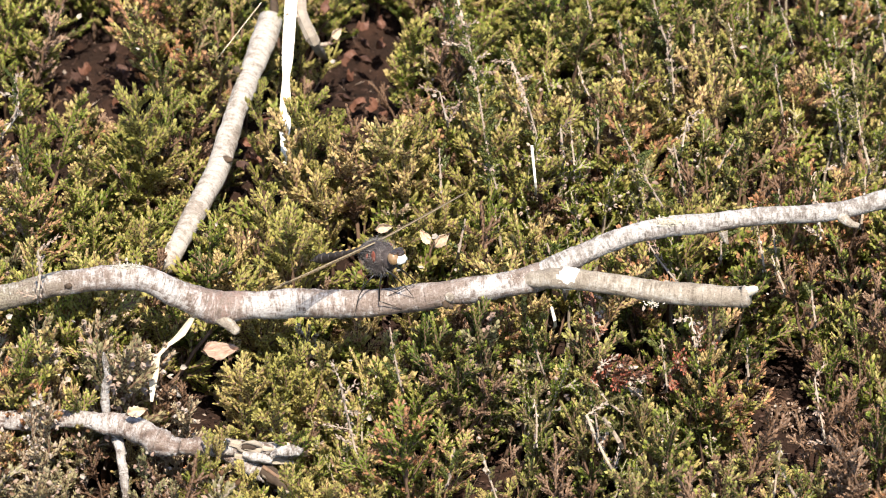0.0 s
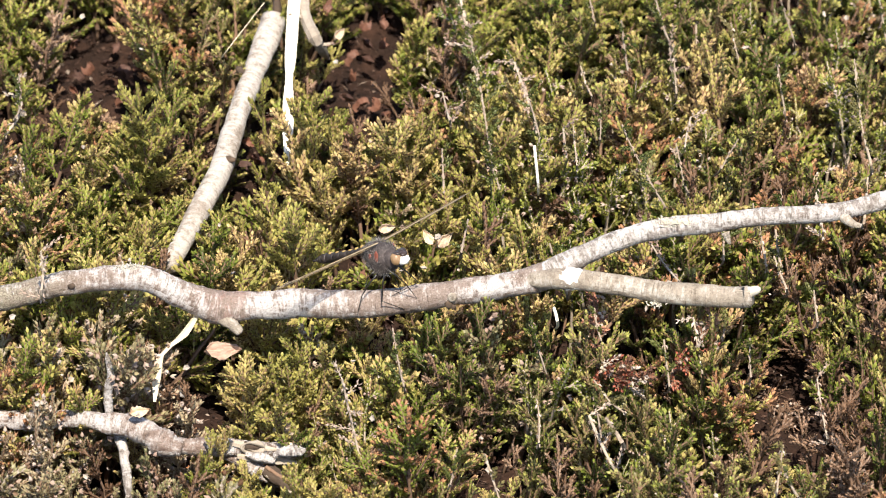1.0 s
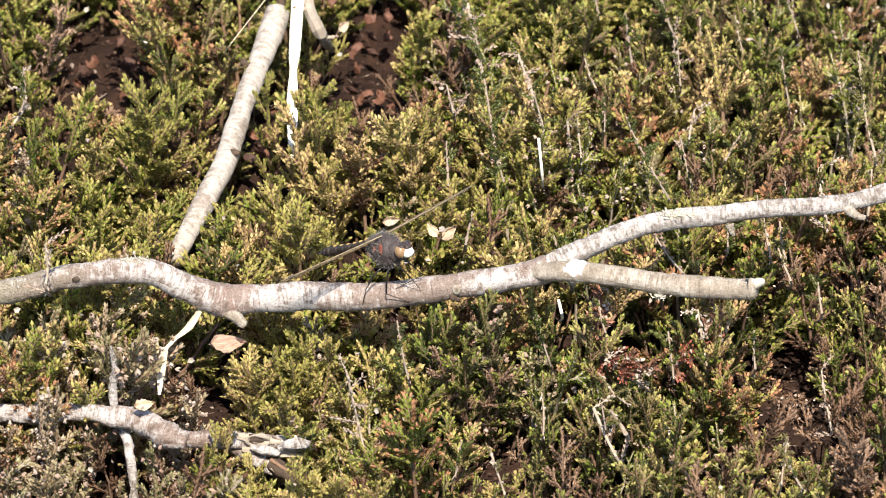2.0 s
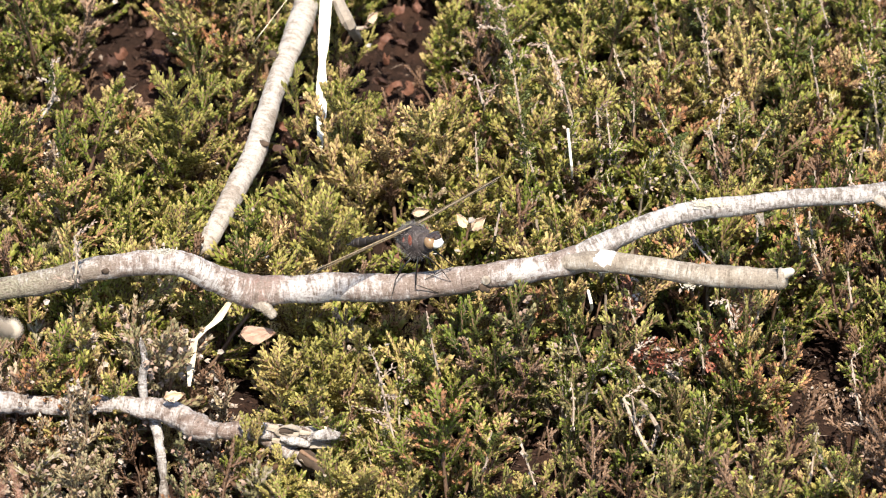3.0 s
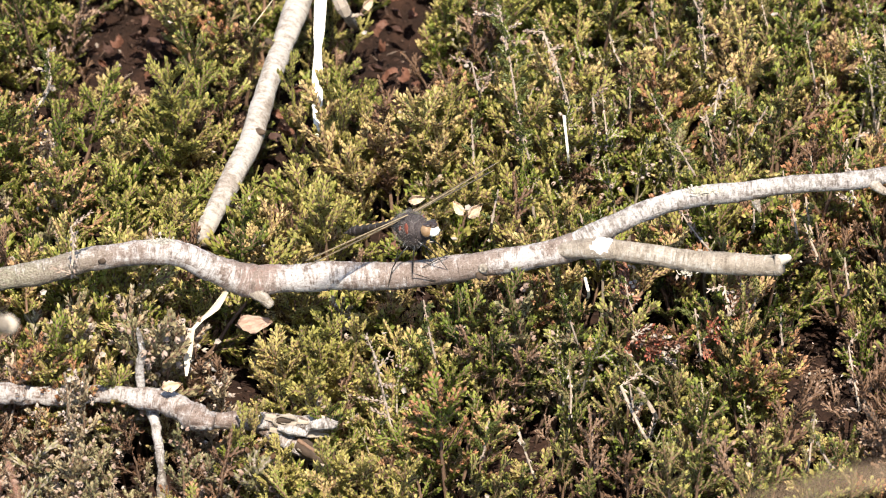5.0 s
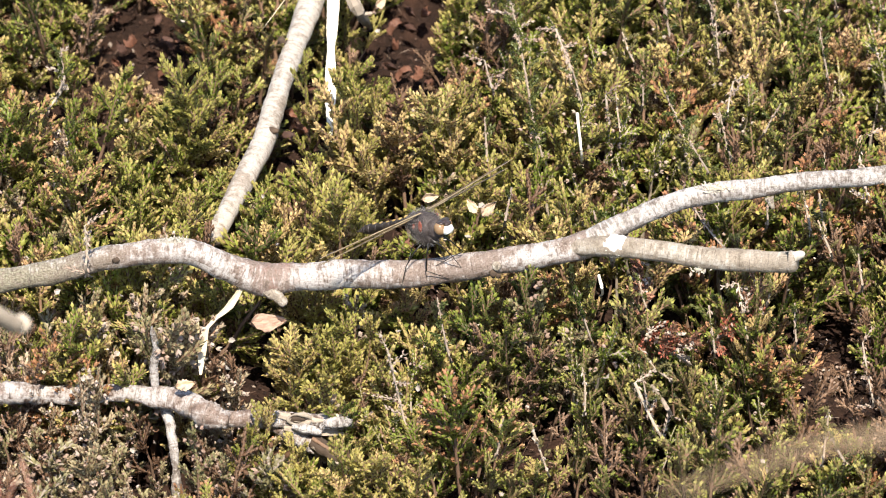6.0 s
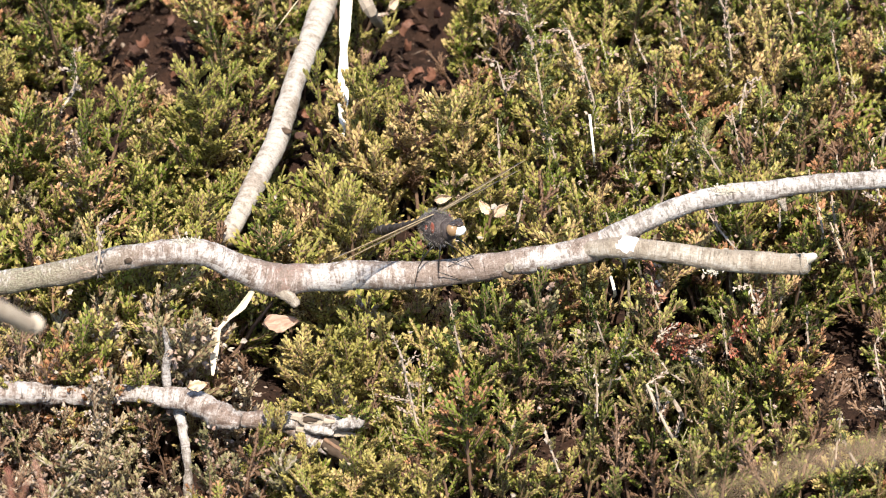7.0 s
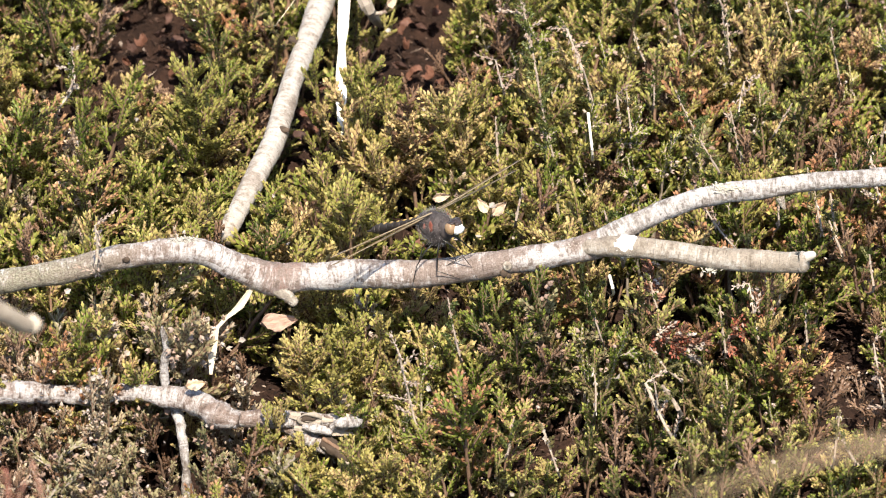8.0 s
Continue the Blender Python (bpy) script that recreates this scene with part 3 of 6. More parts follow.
def build_dead_leaves():
    shapes = [leaf_mesh("dead_leaf", size, c, i, mat, w) for i, (size, c, mat, w) in enumerate(((0.0044, 0.9, M_DEAD_LEAF, 0.26), (0.0040, 1.6, M_DARK_LEAF, 0.24), (0.0042, -1.2, M_DARK_LEAF, 0.22), (0.0036, 1.3, M_DEAD_LEAF, 0.2), (0.0046, -0.9, M_DEAD_LEAF, 0.24)))]
    pale = [leaf_mesh("dead_leaf", size, c, 7 + i, mat, 0.25) for i, (size, c, mat) in enumerate(((0.0046, 0.5, M_PALE_LEAF), (0.0052, 0.6, M_PALE_LEAF)))]
    spots = [(-0.037, 0.024, 0.012, 10, 40, 100), (-0.004, 0.028, 0.010, 40, 10, -70), (0.002, 0.031, 0.006, 20, 30, 20), (-0.036, 0.098, 0.012, 40, 40, 120), (-0.031, 0.092, 0.014, 60, 20, 60),
             (-0.039, 0.103, 0.010, 30, 30, 10), (-0.034, 0.084, 0.009, 50, -30, 200), (-0.030, 0.104, 0.012, 30, -40, 250), (-0.012, 0.150, 0.012, 50, 20, 150), (-0.020, 0.148, 0.020, 50, -30, 80), (-0.002, 0.112, 0.008, 45, 25, 70), (-0.033, 0.094, 0.008, 60, 35, 300), (-0.038, 0.091, 0.013, 20, -40, 160), (-0.035, 0.106, 0.016, 70, 10, 30), (-0.016, 0.142, 0.010, 40, 40, 220), (-0.008, 0.146, 0.016, 30, -20, 100), (-0.074, 0.140, 0.008, 50, 20, 20), (-0.068, 0.136, 0.010, 40, -30, 140)]
    spots += [(-0.0777, 0.1392, 0.006, 31, 8, 225), (-0.0811, 0.1537, 0.006, 52, -19, 84), (-0.0655, 0.1414, 0.006, 52, -1, 230), (-0.0790, 0.1367, 0.006, 54, 1, 266), (-0.0712, 0.1524, 0.006, 49, 7, 108), (-0.0807, 0.1305, 0.006, 36, 17, 316), (-0.0696, 0.1291, 0.006, 32, 24, 160), (-0.0661, 0.1303, 0.006, 19, -29, 78), (-0.0660, 0.1423, 0.006, 43, -15, 182), (-0.0114, 0.1470, 0.006, 41, 6, 325), (-0.0083, 0.1257, 0.006, 53, 39, 241), (-0.0135, 0.1282, 0.006, 58, 32, 204), (-0.0081, 0.1523, 0.006, 52, 5, 102), (-0.0145, 0.1284, 0.006, 59, -32, 288), (-0.0113, 0.1545, 0.006, 28, 21, 314), (-0.0148, 0.1372, 0.006, 17, 17, 119), (-0.0062, 0.1239, 0.006, 37, 39, 111), (-0.0375, 0.0963, 0.010, 16, -24, 146), (-0.0342, 0.1069, 0.010, 16, 29, 112), (-0.0315, 0.0893, 0.010, 32, -3, 187), (-0.0337, 0.0964, 0.010, 40, 9, 338), (-0.0347, 0.1003, 0.010, 47, -20, 108), (-0.0112, 0.0502, 0.008, 39, -39, 149), (-0.0138, 0.0530, 0.008, 42, 10, 21)]
    for i, (x, y, z, rx, ry, rz) in enumerate(spots):
        ob = mesh_object("dead_leaf", shapes[i % 5])
        ob.matrix_world = pose(x, y, z, rx, ry, rz)
        tagged(ob, "curled red-brown dead birch leaf among heather stems", "dead leaf", "dead leaves")
    ob = mesh_object("dead_leaf", leaf_mesh("dead_leaf", 0.0090, 0.25, 21, M_TAN_LEAF, 0.25, 0.05))
    ob.matrix_world = pose(-0.0422, -0.0030, 0.0258, 34, 10, 20)
    tagged(ob, "pinkish-tan dead birch leaf lying under the branch", "dead leaf", "dead leaves")
    for i, (x, y, z, rx, ry, rz) in enumerate([(0.0034, 0.0330, 0.0322, 48, -10, 115), (0.0070, 0.0325, 0.0318, 52, 14, 55), (-0.0060, 0.0322, 0.0352, 55, 10, 20), (-0.0595, -0.0325, 0.0302, 40, 10, 20), (-0.018, 0.120, 0.030, 30, 30, 70), (-0.024, 0.125, 0.026, 60, 10, -30)]):
        ob = mesh_object("dead_leaf", pale[i % 2])
        ob.matrix_world = pose(x, y, z, rx, ry, 0) @ pose(0, 0, 0, 0, 0, rz)
        tagged(ob, "pale tan dry leaf caught in the heather", "dead leaf", "dead leaves")


build_dead_leaves()


# ---------------------------------------------------------------- heather
def add_leaf(s, base, d, out, L, W, slot):
    """A tiny plump leaf: narrow at its foot, widest past the middle, keeled on its back, with a blunt tip bowed inwards."""
    w = d.cross(out).normalized() * (W / 2)
    mid = base + d * (0.55 * L)
    s.add((base, mid + w, mid - w, base + d * (0.50 * L) + out * (W * 0.45), base + d * L - out * (W * 0.12)), ((0, 1, 3), (0, 3, 2), (1, 4, 3), (3, 4, 2)), slot)


def leafy(s, rng, pts, L, W, gap, slot, tip_slot, tip_from, spread):
    """Leaves in crossed pairs along a polyline."""
    total, k, twist = 0.0, 0, rng.uniform(0, 6.28)
    lengths = [(b - a).length for a, b in zip(pts, pts[1:])]
    full = sum(lengths)
    at = gap * 0.5
    for a, b, n in zip(pts, pts[1:], lengths):
        d, x, y = frame_of(b - a)
        while at <= total + n:
            p = a + (b - a) * ((at - total) / n)
            ang = twist + k * math.pi / 2 + rng.uniform(-0.2, 0.2)
            t = at / full
            size = (1.0 if t < 0.85 else 1.0 - (t - 0.85) * 1.2) * rng.uniform(0.85, 1.15)
            open_ = math.radians(spread * (1 - 0.30 * t) + rng.uniform(-8, 8))
            for half in (0, math.pi):
                out = x * math.cos(ang + half) + y * math.sin(ang + half)
                ld = (d * math.cos(open_) + out * math.sin(open_)).normalized()
                add_leaf(s, p, ld, (out - ld * out.dot(ld)).normalized(), L * size, W * size, tip_slot if t > tip_from else slot)
            k += 1
            at += gap
        total += n


def finger(s, rng, p, d, L, leaf, gap, slot, tip_slot, tip_from, spread, rise=0.10):
    """A short side shoot set so closely with leaves that it reads as a ribbed finger; gives back its points."""
    q = [p]
    d = d.normalized()
    for k in range(3):
        q.append(q[-1] + d * (L / 3))
        d = (d + Vector((rng.gauss(0, 0.07), rng.gauss(0, 0.07), rise))).normalized()
    tube(s, [(*v, 0.00030) for v in q[::3]], 3, None, 0, cap=False)
    leafy(s, rng, q, leaf, leaf * 0.52, gap, slot, tip_slot, tip_from, spread)
    return q


def shoot_mesh(name, seed, height, branchlets, reach, leaf, mats, tip_from=2.0, gap=0.00062, spread=34, flowers=0, bare=0.28, subs=3):
    """One heather shoot: a wiry stem, side shoots that branch again, all close-set with scale leaves. mats: stem, leaf, tip, flower."""
    rng = random.Random(seed)
    s = Soup()
    lean = Vector((rng.gauss(0, 0.10), rng.gauss(0, 0.10), 1)).normalized()
    bend = Vector((rng.gauss(0, 0.12), rng.gauss(0, 0.12), 0))
    stem = []
    for i in range(9):
        t = i / 8
        stem.append(lean * (height * t) + bend * (height * t * t) + Vector((rng.gauss(0, 0.0003), rng.gauss(0, 0.0003), 0)))
    tube(s, [(*p, 0.00066 * (1 - 0.65 * i / 8)) for i, p in enumerate(stem)], 4, None, 0)

    def on_stem(t):
        i = min(7, int(t * 8))
        return stem[i].lerp(stem[i + 1], t * 8 - i), (stem[i + 1] - stem[i]).normalized()

    top = [on_stem(0.62 + 0.38 * i / 6)[0] for i in range(7)]
    leafy(s, rng, top, leaf, leaf * 0.52, gap, 1, 2, tip_from, spread)
    ang = rng.uniform(0, 6.28)
    for i in range(branchlets):
        t = bare + (0.93 - bare) * (i + rng.uniform(0, 0.7)) / branchlets
        p, d = on_stem(t)
        ang += 2.4 + rng.uniform(-0.4, 0.4)
        _, x, y = frame_of(d)
        out = x * math.cos(ang) + y * math.sin(ang)
        L = reach * (1.15 - 0.70 * t) * rng.uniform(0.75, 1.2)
        open_ = math.radians(rng.uniform(34, 58))
        arm = d * math.cos(open_) + out * math.sin(open_)
        q = finger(s, rng, p, arm, L, leaf, gap, 1, 2, tip_from, spread)
        side = arm.cross(Vector((0, 0, 1))).normalized()
        count = subs if L > 0.0045 else 1
        for j in range(count):
            u = 0.30 + 0.45 * (j + rng.uniform(0, 0.5)) / count
            a = q[0].lerp(q[3], u)
            w = arm * 0.72 + side * (rng.uniform(0.45, 0.8) * (1 if j % 2 else -1)) + Vector((0, 0, rng.uniform(-0.1, 0.45)))
            finger(s, rng, a, w, L * rng.uniform(0.32, 0.52), leaf * 0.93, gap, 1, 2, tip_from, spread, 0.14)
    for i in range(flowers):
        p, d = on_stem(rng.uniform(0.45, 0.98))
        _, x, y = frame_of(d)
        a = rng.uniform(0, 6.28)
        out = (x * math.cos(a) + y * math.sin(a) + Vector((0, 0, rng.uniform(-0.5, 0.3)))).normalized()
        c = p + out * rng.uniform(0.001, 0.0028)
        f, fx, fy = frame_of(out)
        for k in range(4):
            w = fx * math.cos(k * 1.571) + fy * math.sin(k * 1.571)
            add_leaf(s, c, (f + w * 0.45).normalized(), (w - f * 0.3).normalized(), rng.uniform(0.0011, 0.0017), 0.0008, 3)
    return s.build(name, mats, True)


def spray_mesh(name, seed, height, arms, mats, leaf=0.00155, tip_from=0.75, gap=0.00058):
    """A broad heather shoot whose side branches branch again, fanned out like a feather."""
    rng = random.Random(seed)
    s = Soup()
    bend = Vector((rng.gauss(0, 0.10), rng.gauss(0, 0.10), 0))
    stem = [Vector((0, 0, height * t / 8)) + bend * (height * (t / 8) ** 2) for t in range(9)]
    tube(s, [(*p, 0.0007 * (1 - 0.7 * i / 8)) for i, p in enumerate(stem)], 5, None, 0)
    leafy(s, rng, stem[5:], leaf, leaf * 0.52, gap, 1, 2, tip_from, 32)
    ang = rng.uniform(0, 6.28)
    for i in range(arms):
        t = 0.34 + 0.60 * i / arms
        k = min(7, int(t * 8))
        p = stem[k].lerp(stem[k + 1], t * 8 - k)
        ang += 2.4 + rng.uniform(-0.3, 0.3)
        out = Vector((math.cos(ang), math.sin(ang), 0))
        L = height * (0.40 - 0.26 * (t - 0.34) / 0.60) * rng.uniform(0.8, 1.15)
        d = (out * 0.72 + Vector((0, 0, 0.70))).normalized()
        arm = finger(s, rng, p, d, L, leaf, gap, 1, 2, tip_from, 32, 0.16)
        side = d.cross(Vector((0, 0, 1))).normalized()
        for j in range(6):
            u = 0.22 + 0.12 * j
            a = arm[min(2, int(u * 3))].lerp(arm[min(2, int(u * 3)) + 1], u * 3 - min(2, int(u * 3)))
            w = d * 0.75 + side * (0.7 if j % 2 else -0.7) + Vector((0, 0, rng.uniform(0, 0.3)))
            finger(s, rng, a, w, L * (0.50 - 0.30 * u) * rng.uniform(0.8, 1.2), leaf * 0.92, gap, 1, 2, tip_from, 32, 0.08)
    return s.build(name, mats, True)


def shoots(count, seed, **kw):
    rng = random.Random(seed)
    out = []
    for i in range(count):
        k = dict(kw)
        k["height"] = kw["height"] * rng.uniform(0.88, 1.12)
        out.append(shoot_mesh("shoot", seed * 100 + i, **k))
    return out


SHOOTS = {
    "green": shoots(7, 1, height=0.038, branchlets=8, reach=0.0108, leaf=0.00155, mats=[M_WOODY, M_GREEN, M_OLIVE, M_GREY], tip_from=0.78),
    "deep": shoots(7, 2, height=0.040, branchlets=8, reach=0.0104, leaf=0.00155, mats=[M_WOODY, M_DEEP, M_GREEN, M_GREY], tip_from=0.72, bare=0.14),
    "olive": shoots(6, 3, height=0.036, branchlets=8, reach=0.0104, leaf=0.00155, mats=[M_WOODY, M_OLIVE, M_OLIVE, M_GREY]),
    "red": shoots(4, 4, height=0.036, branchlets=8, reach=0.0104, leaf=0.00155, mats=[M_WOODY, M_OLIVE, M_RED, M_GREY], tip_from=0.62),
    "brown": shoots(4, 5, height=0.034, branchlets=8, reach=0.0090, leaf=0.00145, mats=[M_WOODY, M_BROWN, M_BROWN, M_GREY], gap=0.0008),
    "flower": shoots(5, 6, height=0.032, branchlets=8, reach=0.0085, leaf=0.00150, mats=[M_WOODY, M_DULL, M_DULL, M_GREY], flowers=16, tip_from=0.8),
    "wiry": shoots(5, 7, height=0.046, branchlets=8, reach=0.0080, leaf=0.00150, mats=[M_PALE, M_GREEN, M_GREEN, M_GREY], flowers=6, gap=0.0007, bare=0.38, subs=2),
    "dead": shoots(3, 8, height=0.030, branchlets=8, reach=0.009, leaf=0.0013, mats=[M_WOODY, M_BROWN, M_BROWN, M_GREY], gap=0.0026, flowers=12),
    "rust": shoots(2, 12, height=0.020, branchlets=8, reach=0.0070, leaf=0.00145, mats=[M_WOODY, M_RUST, M_RUST, M_GREY], gap=0.0008, flowers=8, bare=0.15),
    "spray": [spray_mesh("shoot", 900 + i, 0.040, 10, [M_WOODY, M_GREEN, M_OLIVE], tip_from=0.72) for i in range(4)],
    "warm": [spray_mesh("shoot", 920 + i, 0.040, 10, [M_WOODY, M_GREEN, M_RED], tip_from=0.70) for i in range(3)],
    "gold": [spray_mesh("shoot", 940 + i, 0.038, 10, [M_WOODY, M_OLIVE, M_OLIVE], tip_from=0.8) for i in range(3)],
    "low": shoots(5, 11, height=0.017, branchlets=7, reach=0.0085, leaf=0.00155, mats=[M_WOODY, M_GREEN, M_OLIVE, M_GREY], tip_from=0.8, subs=2),
    "grey_low": shoots(4, 13, height=0.018, branchlets=7, reach=0.0085, leaf=0.00150, mats=[M_PALE, M_DULL, M_BROWN, M_GREY], gap=0.0007, tip_from=0.85, flowers=10, subs=2),
    "tall": shoots(2, 10, height=0.135, branchlets=22, reach=0.0085, leaf=0.0016, mats=[M_WOODY, M_PINK, M_PINK, M_PINK], tip_from=0.35, bare=0.72, gap=0.0009),
}
LABELS = {
    "spray": "broad bushy green heather plant with feathery sprays", "warm": "feathery green heather plant with pinkish tips", "gold": "feathery yellow-green heather plant",
    "green": "bushy green heather plant with scale-leaved shoots", "deep": "dark green heather plant with upright shoots", "olive": "yellow-olive heather plant with short shoots",
    "red": "heather plant with red-tinged shoot tips", "brown": "withered brown heather plant", "flower": "grey-green heather plant with papery old flowers",
    "wiry": "tall heather plant with bleached wiry stems", "dead": "dead heather plant with bare grey stems",
}

# open gaps in the heather: centre, half sizes, share of shoots kept
GAPS = [(0.044, 0.118, 0.006, 0.010, 0.4), (0.013, -0.062, 0.006, 0.008, 0.4), (0.048, -0.045, 0.006, 0.007, 0.4), (0.050, 0.012, 0.006, 0.007, 0.4), (-0.036, 0.090, 0.009, 0.020, 0.0),
        (0.089, -0.008, 0.009, 0.018, 0.12), (-0.004, 0.018, 0.004, 0.012, 0.0), (-0.098, 0.10, 0.008, 0.014, 0.1)]


def kinds_at(x, y):
    """Which sorts of shoot grow at a place on the heath."""
    if x < -0.088 and 0.02 < y < 0.075:
        return {"flower": 6, "green": 2, "brown": 1.5, "deep": 1}
    if y < -0.028 and x < -0.045:
        return {"flower": 8, "brown": 2.5, "red": 1, "green": 0.8}
    if y < 0.0 and x < -0.045:
        return {"flower": 7, "brown": 2, "olive": 1.2, "green": 2.5, "red": 0.6}
    if -0.040 < y < 0.005 and x < -0.022:
        return {"olive": 6, "gold": 1.5, "green": 1, "red": 1, "flower": 2}
    if y < -0.04 and x > 0.06:
        return {"red": 1.6, "brown": 2.2, "dead": 1.2, "deep": 5, "green": 0.4, "flower": 1}
    if y < 0.03 and x > 0.07:
        return {"brown": 1.8, "deep": 6, "red": 0.8, "green": 1, "dead": 1.2, "flower": 1}
    if y < 0.004 and x > 0.0:
        return {"deep": 9, "green": 0.2, "flower": 0.3, "brown": 0.6, "red": 0.4, "wiry": 1.0}
    if x > 0.055:
        return {"deep": 6, "brown": 1.5, "olive": 1.5, "wiry": 2.5, "flower": 0.5, "green": 2.5, "red": 1.0}
    if x > (0.026 if y < 0.09 else 0.016):
        return {"deep": 5, "wiry": 3, "green": 4, "olive": 1.2, "brown": 1.0, "red": 0.8}
    if x > (-0.050 if 0.03 < y < 0.09 else -0.035):
        return {"olive": 6, "gold": 1.0, "green": 3, "deep": 0.3, "brown": 1.2, "red": 1.2, "flower": 0.8} if y > 0.0 else {"green": 5, "olive": 5, "deep": 2, "wiry": 1, "red": 1}
    return {"green": 6, "deep": 2.5, "olive": 2, "red": 1.8, "brown": 1.3, "flower": 0.8}


def open_share(x, y):
    keep = 1.0
    for cx, cy, rx, ry, share in GAPS:
        if ((x - cx) / rx) ** 2 + ((y - cy) / ry) ** 2 < 1:
            keep = min(keep, share)
    return keep


def density(x, y):
    """Share of the closest planting: dense and even under the branch, thinner towards the open right."""
    if y < -0.042 and -0.002 < x < 0.028:
        return 0.5
    if y < 0.01 and x > 0.0:
        return 0.88 if x < 0.055 else 0.78
    if x > 0.03:
        return 0.85
    return 0.88 if x < -0.02 and y > 0.07 else 1.0


def pick(rng, weights):
    names = list(weights)
    return rng.choices(names, [weights[n] for n in names])[0]


